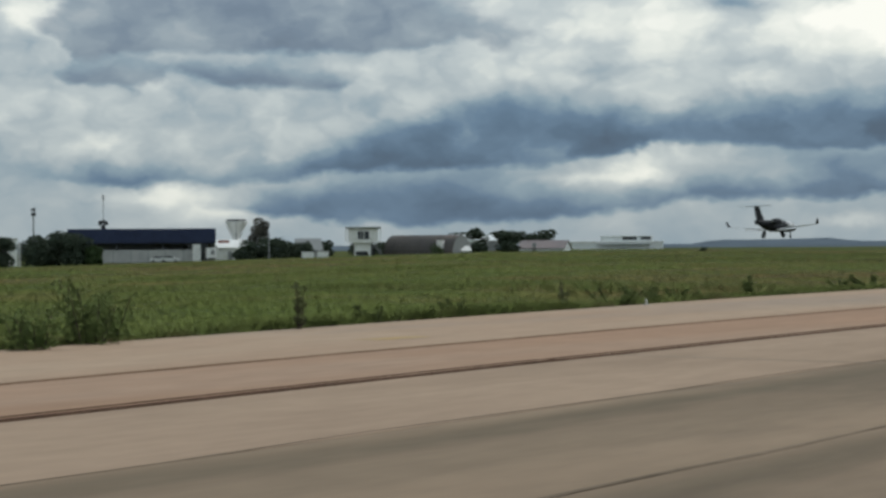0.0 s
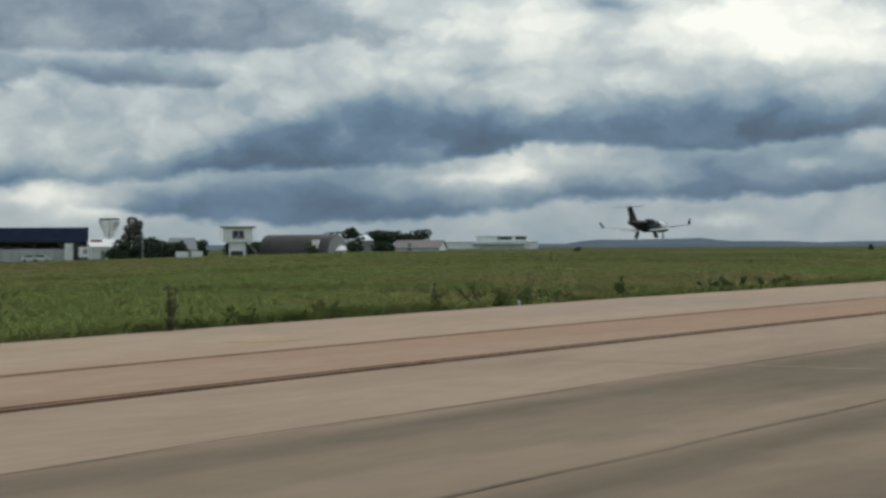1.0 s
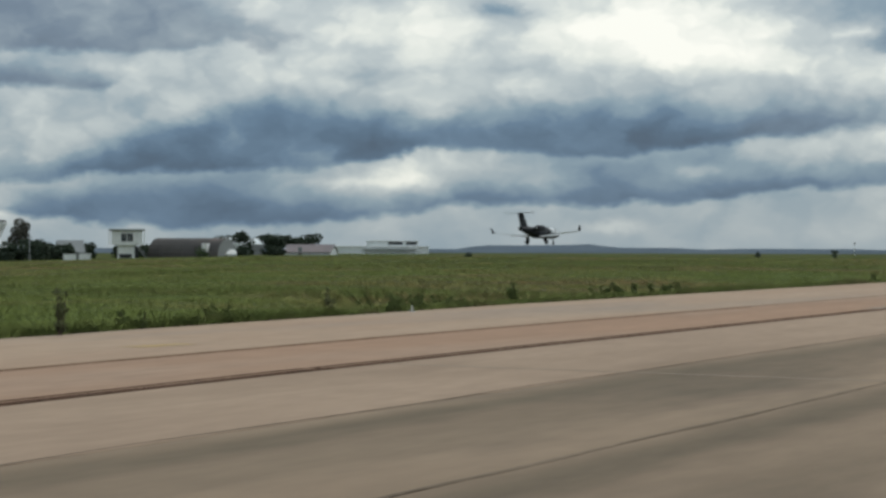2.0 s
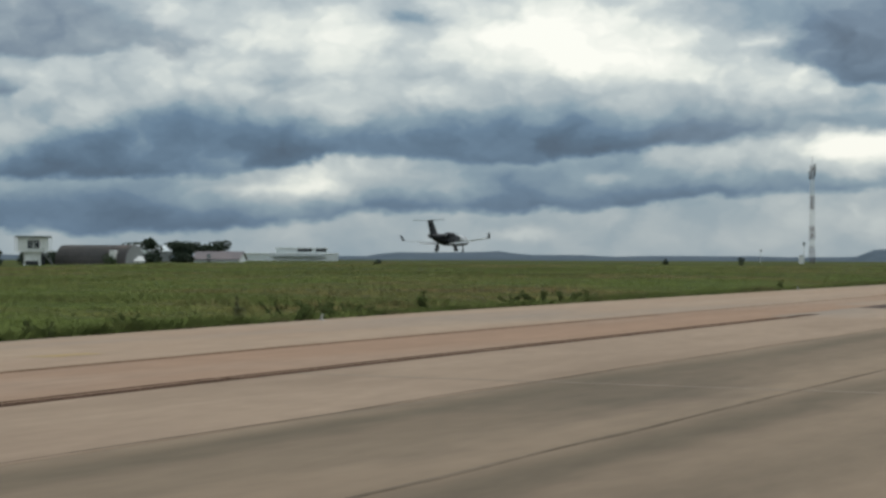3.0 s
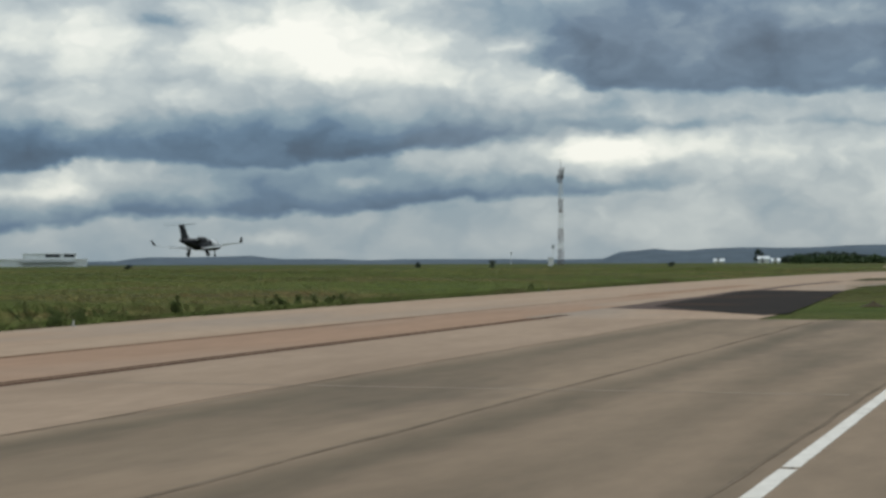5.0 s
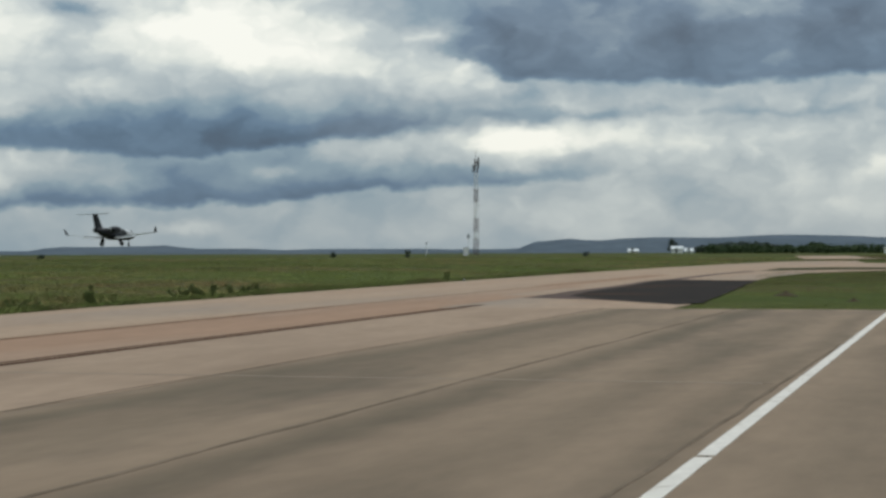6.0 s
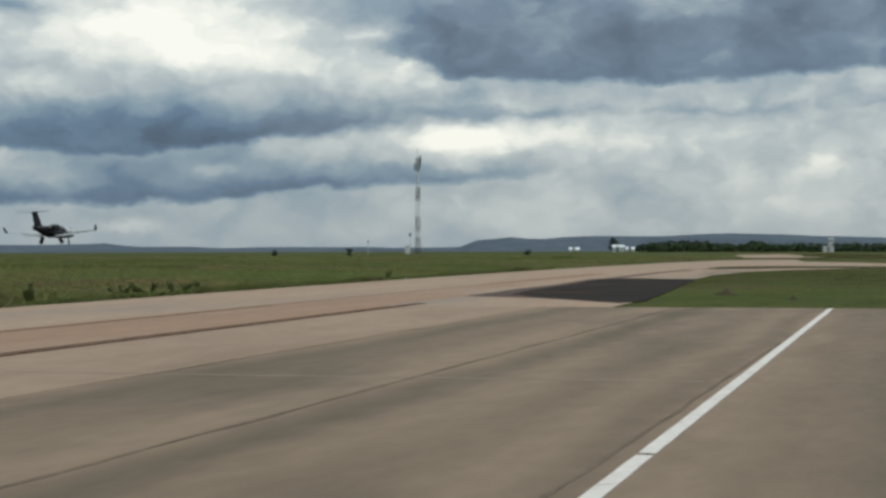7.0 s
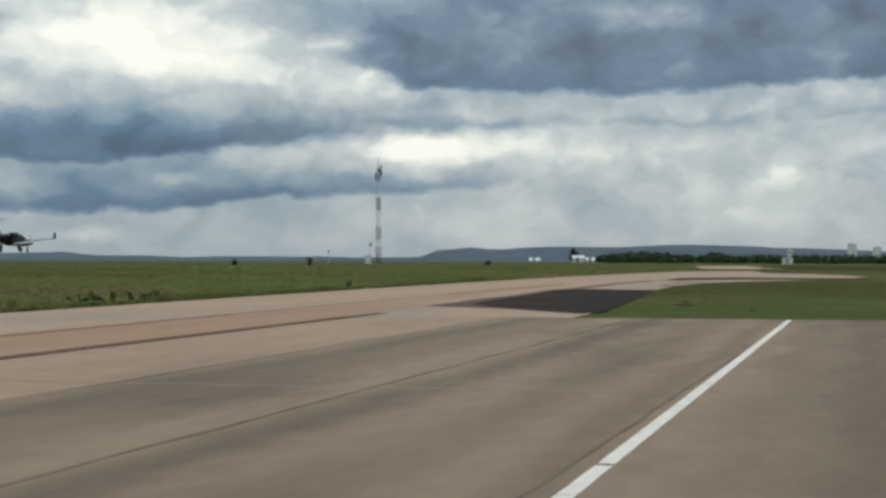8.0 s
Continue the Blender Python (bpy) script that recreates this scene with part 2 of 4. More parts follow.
    if bump:
        bp = t.nodes.new("ShaderNodeBump")
        bp.inputs["Strength"].default_value, bp.inputs["Distance"].default_value = bump, 0.02
        t.links.new(grain, bp.inputs["Height"])
        t.links.new(bp.outputs[0], p.inputs["Normal"])
    return m


M_CONC = material("worn_concrete", (0.340, 0.246, 0.170), (0.283, 0.203, 0.139), 0.5, 0.85, bump=0.3, stretch=(1, 0.26, 1), random_tint=0.05, spec=0.12, c=(0.190, 0.142, 0.100), c_scale=0.3, c_lo=0.5, c_hi=0.68, stains=((-8.7, 0.55, 0.85), (-7.6, 0.6, 0.5), (-5.35, 0.5, 0.9), (-3.7, 0.6, 0.55), (-2.4, 0.3, 0.6), (-1.1, 0.5, 0.45), (0.0, 0.7, 0.8), (1.8, 1.2, 0.9), (4.5, 1.5, 0.8)))
M_LIGHT = material("pale_worn_concrete", (0.420, 0.300, 0.213), (0.365, 0.258, 0.183), 0.5, 0.85, bump=0.3, stretch=(1, 0.26, 1), spec=0.12, c=(0.305, 0.215, 0.150), c_scale=0.25, c_lo=0.52, c_hi=0.7)
M_EDGE = material("red_dusted_concrete", (0.415, 0.260, 0.174), (0.355, 0.223, 0.149), 0.5, 0.9, bump=0.2, stretch=(1, 0.2, 1), spec=0.12, c=(0.41, 0.285, 0.205), c_scale=0.12)
M_SHOULDER = material("pale_dusted_concrete", (0.46, 0.333, 0.238), (0.415, 0.285, 0.200), 0.5, 0.9, bump=0.2, stretch=(1, 0.2, 1), spec=0.12, c=(0.36, 0.28, 0.22), c_scale=0.15)
M_JOINT = material("soil_filled_joint", (0.070, 0.038, 0.025), (0.115, 0.062, 0.040), 2.0, 1.0, bump=0.4, spec=0.03)
M_TAR = material("tar_seal", (0.150, 0.115, 0.085), (0.25, 0.190, 0.140), 0.9, 1.0, stretch=(1, 0.5, 1), spec=0.03)
M_DARK = material("dark_asphalt", (0.030, 0.026, 0.024), (0.042, 0.034, 0.030), 0.6, 1.0, bump=0.3, spec=0.05, c=(0.075, 0.042, 0.030), c_scale=0.12, c_lo=0.56, c_hi=0.7)
M_LINE = material("worn_white_paint", (0.86, 0.80, 0.725), (0.78, 0.72, 0.645), 1.5, 0.75, fine=6, c=(0.52, 0.455, 0.38), c_scale=2.2, c_lo=0.58, c_hi=0.72)
M_SOIL = material("meadow_ground", (0.072, 0.096, 0.024), (0.100, 0.117, 0.031), 0.35, 1.0, bump=0.6, stretch=(0.35, 0.35, 1), fine=30, spec=0.05, c=(0.108, 0.080, 0.034), c_scale=0.13, c_lo=0.47, c_hi=0.64, d=(0.062, 0.074, 0.022), d_scale=0.045)
M_GRASS = material("meadow_grass", (0.172, 0.217, 0.052), (0.226, 0.262, 0.070), 0.30, 0.85, stretch=(0.35, 0.35, 0.2), fine=6, spec=0.1, c=(0.340, 0.226, 0.100), c_scale=0.13, c_lo=0.47, c_hi=0.64, upward=0.9, d=(0.178, 0.208, 0.056), d_scale=0.045)
M_LAWN = material("island_grass", (0.140, 0.180, 0.046), (0.190, 0.212, 0.058), 0.25, 0.9, fine=20, spec=0.1, c=(0.20, 0.15, 0.07), c_scale=0.14, c_lo=0.52, c_hi=0.7, upward=0.92, d=(0.105, 0.135, 0.036), d_scale=0.11)
M_FRINGE = material("edge_weeds", (0.125, 0.160, 0.040), (0.18, 0.205, 0.054), 0.6, 0.85, fine=10, spec=0.1, c=(0.16, 0.12, 0.055), c_scale=0.3, c_lo=0.52, c_hi=0.7, upward=0.85)
M_DRY = material("dry_short_grass", (0.155, 0.130, 0.050), (0.125, 0.135, 0.042), 0.25, 0.9, fine=20, spec=0.1, upward=0.92)
M_VERGE = material("dark_verge_soil", (0.075, 0.070, 0.032), (0.055, 0.058, 0.026), 0.2, 1.0, bump=0.5, spec=0.05, c=(0.10, 0.078, 0.045), c_scale=0.15)
M_FILL = material("pale_joint_filler", (0.335, 0.262, 0.195), (0.27, 0.205, 0.15), 0.8, 0.9)


# ---- building helpers ----
from mathutils.geometry import tessellate_polygon


def place(az, d):
    """The spot at that bearing (degrees to the left of +y) and distance."""
    return -d * math.sin(radians(az)), d * math.cos(radians(az))


def dip(d):
    """The plain falls away gently far off."""
    return 0.0024 * max(0.0, d - 800)


def stand(az, d, turn=0.0, z=0.0):
    """A frame at that spot: x to the right, y away from the apron."""
    x, y = place(az, d)
    return pose(x, y, z - dip(d) - hollow(x, y), 0, 0, az + turn)


def mesh_of(name, bm, mat, smooth=False):
    bmesh.ops.recalc_face_normals(bm, faces=bm.faces)
    me = bpy.data.meshes.new(name)
    bm.to_mesh(me)
    bm.free()
    me.materials.append(mat)
    if smooth:
        me.polygons.foreach_set("use_smooth", [True] * len(me.polygons))
    return me


def part(name, bm, mat, parent, label="", smooth=False):
    ob = new(name, mesh_of(name, bm, mat, smooth))
    ob.parent = parent
    if label:
        tagged(ob, label)
    return ob


def empty(name, m, label, category, group="", kind=""):
    ob = new(name)
    ob.matrix_world = m
    return tagged(ob, label, category, group, kind)


def box(bm, x0, x1, y0, y1, z0, z1, bevel=0.0):
    v = [bm.verts.new(p) for p in ((x0, y0, z0), (x1, y0, z0), (x1, y1, z0), (x0, y1, z0), (x0, y0, z1), (x1, y0, z1), (x1, y1, z1), (x0, y1, z1))]
    fs = [bm.faces.new([v[i] for i in q]) for q in ((0, 3, 2, 1), (4, 5, 6, 7), (0, 1, 5, 4), (1, 2, 6, 5), (2, 3, 7, 6), (3, 0, 4, 7))]
    if bevel:
        es = {e for f in fs for e in f.edges}
        bmesh.ops.bevel(bm, geom=list(es), offset=bevel, segments=1, affect="EDGES")
    return bm


def abox(*a, bevel=0.0):
    return box(bmesh.new(), *a, bevel=bevel)


def rod(bm, a, b, r0, r1=None, n=8):
    """A tapered rod from a to b."""
    a, b = Vector(a), Vector(b)
    r1 = r0 if r1 is None else r1
    q = (b - a).to_track_quat("Z", "Y").to_matrix()
    rings = []
    for c, r in ((a, r0), (b, r1)):
        rings.append([bm.verts.new(c + q @ Vector((r * math.cos(2 * math.pi * i / n), r * math.sin(2 * math.pi * i / n), 0))) for i in range(n)])
    for i in range(n):
        j = (i + 1) % n
        bm.faces.new((rings[0][i], rings[0][j], rings[1][j], rings[1][i]))
    bm.faces.new(rings[0][::-1])
    bm.faces.new(rings[1])
    return bm


def loft(bm, rings, close=True):
    """Skin a row of rings of points that have the same count."""
    vs = [[bm.verts.new(p) for p in r] for r in rings]
    n = len(vs[0])
    for a, b in zip(vs, vs[1:]):
        for i in range(n):
            j = (i + 1) % n
            bm.faces.new((a[i], a[j], b[j], b[i]))
    if close:
        bm.faces.new(vs[0][::-1])
        bm.faces.new(vs[-1])
    return bm


def raw_mesh(name, verts, faces, mat, label="", category="", kind=""):
    me = bpy.data.meshes.new(name)
    me.from_pydata(verts, [], faces)
    me.materials.append(mat)
    return tagged(new(name, me), label, category, "", kind)


# ---- ground ----
LINE_Y = (10, 20, 30, 50, 75, 115)
LINE_X = ((2.2, (2.2,) * 6), (6.0, (6.1,) * 6), (9.4, (9.4, 9.5, 9.55, 9.65, 9.75, 9.75)), (13.4, (12.9, 13.3, 13.5, 13.7, 13.9, 14.0)),
          (17.0, (16.2, 16.8, 17.2, 17.6, 17.9, 18.2)), (22.7, (21.4, 22.0, 22.9, 24.2, 24.9, 25.5)))


def bend(x, y):
    """The taxiway's joints and its edge spread slowly away from the apron."""
    if x > -2.2:
        return float(x)
    return -float(np.interp(-x, [w for w, _ in LINE_X], [np.interp(y, LINE_Y, at) for _, at in LINE_X]) + max(0.0, -x - 22.7))


def hollow(x, y):
    """The meadow falls gently towards the hangars."""
    az = math.degrees(math.atan2(-x, y))
    return 0.18 * min(max(az - 33.5, 0.0), 16.0) * min(max((math.hypot(x, y) - 45) / 365, 0.0), 1.15)


def ground_z(x, y):
    far = min(1, max(0, (bend(-22.7, y) - 0.8 - x) / 12))
    swell = 0.22 * noise.noise((x * 0.03, y * 0.03, 0.4)) + 0.10 * noise.noise((x * 0.11, y * 0.11, 2.0))
    d = math.hypot(x, y)
    return -0.03 + far * (0.10 + swell) * max(0.0, 1 - d / 900) - dip(d) - hollow(x, y)


def axis(lo, hi, fine_lo, fine_hi, step, grow=1.16):
    out = list(np.arange(fine_lo, fine_hi, step))
    a, s = fine_lo, step
    while a > lo:
        s *= grow
        a -= s
        out.insert(0, a)
    a, s = out[-1], step
    while a < hi:
        s *= grow
        a += s
        out.append(a)
    return out


gx, gy = axis(-4850, 4850, -110, 20, 1.6), axis(-4850, 4850, 0, 150, 1.6)
verts = [(x, y, ground_z(x, y)) for y in gy for x in gx]
nx = len(gx)
faces = [(j * nx + i, j * nx + i + 1, (j + 1) * nx + i + 1, (j + 1) * nx + i) for j in range(len(gy) - 1) for i in range(nx - 1)]
ground = raw_mesh("ground", verts, faces, M_SOIL, "green and brown grassy airfield ground reaching the horizon", "ground", "structure")


def sheet(name, pts, z, mat, label, category):
    bm = bmesh.new()
    vs = [bm.verts.new((x, y, z)) for x, y in pts]
    for tri in tessellate_polygon([[Vector((x, y, 0)) for x, y in pts]]):
        bm.faces.new([vs[i] for i in tri])
    bm.normal_update()
    for f in bm.faces:
        if f.normal.z < 0:
            f.normal_flip()
    me = bpy.data.meshes.new(name)
    bm.to_mesh(me)
    bm.free()
    me.materials.append(mat)
    return tagged(new(name, me), label, category, "", "structure")


def lane(name, x0, x1, y0, y1, z, mat, depth=0.05, parent=None, wander=0.0, step=2.5):
    """A strip along the taxiway between two lines, with thickness."""
    bm = bmesh.new()
    n = max(2, int((y1 - y0) / step))
    rows = []
    for i in range(n + 1):
        y = y0 + (y1 - y0) * i / n
        w = wander * noise.noise((x0, y * 0.25, 5.0))
        a, b = bend(x0, y) + w, bend(x1, y) + w
        if wander:
            b += wander * 0.4 * noise.noise((x0, y * 0.5, 9.0))
        rows.append([bm.verts.new(p) for p in ((a, y, z - depth), (a, y, z), (b, y, z), (b, y, z - depth))])
    for p, q in zip(rows, rows[1:]):
        for i in range(3):
            bm.faces.new((p[i], p[i + 1], q[i + 1], q[i]))
    bm.faces.new(rows[0][::-1])
    bm.faces.new(rows[-1])
    ob = new(name, mesh_of(name, bm, mat))
    ob.parent = parent
    return ob


M_THIN = material("dusty_soil_joint", (0.19, 0.118, 0.075), (0.27, 0.17, 0.11), 1.2, 1.0, spec=0.03)
M_MARGIN = material("red_soil_margin", (0.105, 0.058, 0.042), (0.078, 0.046, 0.036), 0.5, 0.95, c=(0.15, 0.088, 0.062), c_scale=0.2)
pavement = tagged(lane("pavement", -22.6, 30, -60, 51.8, -0.02, M_JOINT, 0.06), "worn beige concrete taxiway pavement with soil-filled joints", "pavement", "", "structure")
LINES = (-13.2, -9.35, -5.9, -2.0, 1.6, 5.4, 9.2, 13.0, 16.8, 20.6, 24.4, 28.2)
CROSS = (-60, -34, -6, 23.3, 51.8)
for a, b in zip(LINES, LINES[1:]):
    for c, d in zip(CROSS, CROSS[1:]):
        lane("slab", a + 0.012, b - 0.012, c + 0.01, d - 0.01, 0.0, M_LIGHT if a < -13 else M_CONC, 0.05, pavement)
for c, d in zip(CROSS, CROSS[1:]):
    lane("slab", -16.80, -13.62, c + 0.005, d - 0.005, 0.0, M_EDGE, 0.05, pavement)
    lane("slab", -22.7, -17.02, c + 0.005, d - 0.005, 0.0, M_SHOULDER, 0.05, pavement)
    lane("joint_soil", -17.05, -16.86, c, d, 0.004, M_THIN, 0.02, pavement, 0.06, 0.7)
    lane("tar_seam", -9.40, -9.365, c, d, 0.004, M_TAR, 0.003, pavement, 0.10, 0.8)
    lane("tar_seam", -5.94, -5.88, c, d, 0.004, M_TAR, 0.003, pavement, 0.08, 0.8)
for x0, x1, c, d in ((-13.66, -13.24, -60, 21.9), (-13.62, -13.2, 22.0, 51.8)):
    lane("joint_soil", x0, x1, c, d, 0.004, M_JOINT, 0.02, pavement, 0.05, 0.7)
    lane("joint_rim", x0 + 0.17, x0 + 0.22, c, d, 0.007, M_EDGE, 0.003, pavement, 0.05, 0.7)
lane("joint_fill", -13.1, -2.4, 23.25, 23.35, 0.003, M_FILL, 0.003, pavement)
def crack(y0, y1):
    """A wavering crack that runs up to the painted line."""
    bm = bmesh.new()
    n = int((y1 - y0) / 0.5)
    rings = []
    for i in range(n + 1):
        y = y0 + (y1 - y0) * i / n
        x = -2.30 + 0.0115 * (y - 13) + 0.05 * noise.noise((1.0, y * 0.45, 5.0))
        w = 0.024 + 0.014 * noise.noise((2.0, y * 0.8, 1.0))
        rings.append([(x - w, y, 0.001), (x - w, y, 0.004), (x + w, y, 0.004), (x + w, y, 0.001)])
    ob = new("crack", mesh_of("crack", loft(bm, rings), M_TAR))
    ob.parent = pavement


crack(-12, 33)


def painted_line(y0, y1):
    """A stretch of the line, which leans a little to the grass island."""
    def mid(y):
        return -1.968 + 0.0025 * (y - 13)
    bm = bmesh.new()
    n = max(2, int((y1 - y0) / 0.6))
    rings = []
    for i in range(n + 1):
        y = y0 + (y1 - y0) * i / n
        a, b = mid(y) - 0.122 + 0.008 * noise.noise((0.0, y * 1.7, 3.0)), mid(y) + 0.022 + 0.008 * noise.noise((4.0, y * 1.7, 3.0))
        rings.append([(a, y, 0.001), (a, y, 0.005), (b, y, 0.005), (b, y, 0.001)])
    ob = new("painted_line", mesh_of("painted_line", loft(bm, rings), M_LINE))
    tagged(ob, "worn white painted line on the concrete apron", "marking", "", "structure")


painted_line(-30, 14.95)
painted_line(15.1, 51.4)
taxiway = sheet("taxiway", [(bend(-22.7, 51.8), 51.8), (-7.8, 51.8), (-7.8, 55.5), (-10.4, 99), (-10.8, 111), (-10.1, 127), (-8.5, 135.5), (-6, 142), (-3, 152), (0.5, 176), (-2, 192), (-5, 203), (-10.8, 216), (-13.5, 250), (-18.5, 250), (-22, 235), (-24.2, 198), (-25.2, 166), (bend(-22.7, 115), 115), (bend(-22.7, 95), 95), (bend(-22.7, 75), 75)], -0.004, M_SHOULDER, "pale worn taxiway curving away past a grass island", "taxiway")


def ragged(pts, size, seed, step=1.5):
    """An outline with its edges broken up a little."""
    out = []
    for (ax, ay), (bx, by) in zip(pts, pts[1:] + pts[:1]):
        n = max(1, int(math.hypot(bx - ax, by - ay) / step))
        for i in range(n):
            x, y = ax + (bx - ax) * i / n, ay + (by - ay) * i / n
            out.append((x + size * noise.noise((x * 0.7, y * 0.35, seed)), y + 2.5 * size * noise.noise((x * 0.7, y * 0.35, seed + 5))))
    return out


margin = sheet("soil_margin", ragged([(-14.4, 62.9), (-11.6, 60.8), (-9.4, 58.6), (-9.9, 76), (-12.9, 100.4), (-15.1, 101.2), (-15.7, 97.6), (-14.9, 82), (-14.8, 72.5)], 0.12, 3.0), 0.0, M_MARGIN, "dark red soil margin round the asphalt patch", "soil")
asphalt = sheet("asphalt_patch", ragged([(-13.3, 65.2), (-11.3, 61.0), (-9.3, 57.6), (-8.1, 55.4), (-7.6, 57.5), (-8.8, 75.5), (-10.3, 98.6), (-12.7, 98.6), (-14.8, 99.0), (-15.2, 96.8), (-14.3, 82), (-13.9, 72)], 0.16, 8.0), 0.005, M_DARK, "dark asphalt patch beside the grass island", "asphalt")
verge = sheet("grass_verge", ragged([(-14.5, 140), (-9.4, 146), (-4.5, 150.5), (0.5, 153), (1, 163), (-5.9, 164.5), (-10.8, 166), (-14.8, 160)], 0.5, 4.0, 3.0), 0.004, M_VERGE, "thin strip of dark grass and soil between the taxiways", "grass")
streak = sheet("soil_streak", ragged([(-15.3, 100), (-14.6, 100.6), (-14.9, 120), (-14.4, 139), (-15.3, 139), (-15.7, 120)], 0.15, 6.0), 0.003, M_MARGIN, "thin dark soil streak along a taxiway joint", "soil")
far_taxiway = sheet("far_taxiway", [place(4.6, 290), place(3.0, 286), place(2.2, 300), place(3.4, 420), place(4.9, 410)], 0.02, M_SHOULDER, "pale end of the taxiway far off", "taxiway")
lane("edge_strip", -16.9, -14.0, 51.8, 66, 0.0, M_EDGE, 0.004, taxiway)
lane("edge_strip", -17.0, -15.4, 66, 84, 0.0, M_EDGE, 0.004, taxiway)
lane("edge_strip", -17.6, -16.4, 84, 118, 0.0, M_EDGE, 0.004, taxiway)
lane("joint_soil", -13.58, -13.28, 51.8, 54.5, 0.003, M_JOINT, 0.003, taxiway, 0.06, 0.9)
lane("joint_soil", -17.05, -16.9, 51.8, 118, 0.003, M_THIN, 0.003, taxiway, 0.06, 0.9)
M_YELLOW = material("faded_yellow_paint", (0.48, 0.31, 0.11), (0.42, 0.30, 0.17), 3.0, 0.8)
sheet("yellow_mark", ragged([(-19.1, 25.0), (-18.6, 25.0), (-18.5, 26.4), (-18.95, 26.5)], 0.08, 2.0, 0.25), 0.004, M_YELLOW, "small faded yellow paint mark on the pavement edge", "marking")

# ---- more materials ----
M_WHITE = material("white_painted_wall", (0.88, 0.88, 0.86), (0.82, 0.81, 0.78), 0.3, 0.75, fine=5)
M_PALE = material("pale_metal_cladding", (0.82, 0.85, 0.85), (0.75, 0.78, 0.79), 0.15, 0.6, fine=5)
M_BLUE = material("navy_painted_steel", (0.018, 0.028, 0.075), (0.028, 0.04, 0.095), 0.25, 0.6, fine=4)
M_GREYWALL = material("grey_wall", (0.30, 0.31, 0.31), (0.24, 0.25, 0.25), 0.4, 0.85)
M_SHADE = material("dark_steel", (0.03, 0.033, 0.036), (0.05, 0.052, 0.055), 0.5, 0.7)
M_ROOFBROWN = material("weathered_brown_sheet", (0.098, 0.086, 0.080), (0.074, 0.068, 0.066), 0.25, 0.8, c=(0.20, 0.15, 0.13), c_scale=0.08)
M_ROOFPINK = material("faded_red_sheet", (0.25, 0.205, 0.205), (0.20, 0.175, 0.18), 0.2, 0.8)
M_CONCRETE_T = material("grey_rendered_concrete", (0.52, 0.52, 0.50), (0.42, 0.42, 0.41), 0.4, 0.85)
M_GLASS = material("dark_window_glass", (0.02, 0.025, 0.03), (0.03, 0.035, 0.045), 0.8, 0.15, spec=0.6)
M_GALV = material("galvanised_steel", (0.36, 0.37, 0.37), (0.28, 0.29, 0.30), 1.0, 0.5, metal=0.4)
M_ORANGE = material("faded_red_mast_paint", (0.14, 0.10, 0.092), (0.11, 0.085, 0.08), 0.5, 0.7)
M_LEAF = material("dark_tree_leaves", (0.044, 0.060, 0.042), (0.060, 0.078, 0.050), 0.6, 0.8, spec=0.15, upward=0.35)
M_LEAFGREEN = material("green_tree_leaves", (0.040, 0.066, 0.026), (0.058, 0.085, 0.032), 0.5, 0.8, spec=0.15, upward=0.35)
M_LEAFGREY = material("grey_brown_leaves", (0.075, 0.075, 0.060), (0.110, 0.105, 0.085), 0.5, 0.85, spec=0.1, upward=0.4)
M_SHRUB = material("shrub_leaves", (0.165, 0.215, 0.064), (0.22, 0.262, 0.080), 1.2, 0.8, spec=0.1, upward=0.88)
M_WEED = material("dry_weed_stalks", (0.105, 0.118, 0.042), (0.14, 0.138, 0.055), 2.0, 0.9, upward=0.6)
M_BARK = material("bark", (0.09, 0.07, 0.05), (0.13, 0.10, 0.075), 2.0, 0.95)
# the blue-grey of distance haze is put into the hills' base colour
M_HILL = material("haze_tinted_hills", (0.140, 0.172, 0.206), (0.114, 0.142, 0.170), 0.004, 1.0, spec=0.0, fine=6)
M_JETWHITE = material("white_aircraft_paint", (0.76, 0.77, 0.78), (0.70, 0.71, 0.72), 0.4, 0.25, spec=0.5)
# black livery colour, also laid on where the fuselage is only backlit
M_JETDARK = material("black_paint_and_shade", (0.012, 0.013, 0.017), (0.018, 0.02, 0.024), 0.5, 0.45, spec=0.15)
M_JETSHADED = material("shaded_aircraft_paint", (0.20, 0.21, 0.22), (0.16, 0.17, 0.18), 0.5, 0.35)
M_RUBBER = material("black_rubber", (0.015, 0.015, 0.015), (0.025, 0.025, 0.024), 3.0, 0.9)
M_CARWHITE = material("white_car_paint", (0.75, 0.75, 0.74), (0.70, 0.70, 0.69), 1.0, 0.3, spec=0.5)
M_RED = material("red_painted_steel", (0.42, 0.13, 0.10), (0.50, 0.20, 0.16), 0.8, 0.7)
M_MOUND = material("red_soil", (0.060, 0.046, 0.023), (0.085, 0.060, 0.028), 2.0, 1.0)
M_MARKER = material("marker_white", (0.72, 0.70, 0.66), (0.6, 0.58, 0.52), 4.0, 0.7)


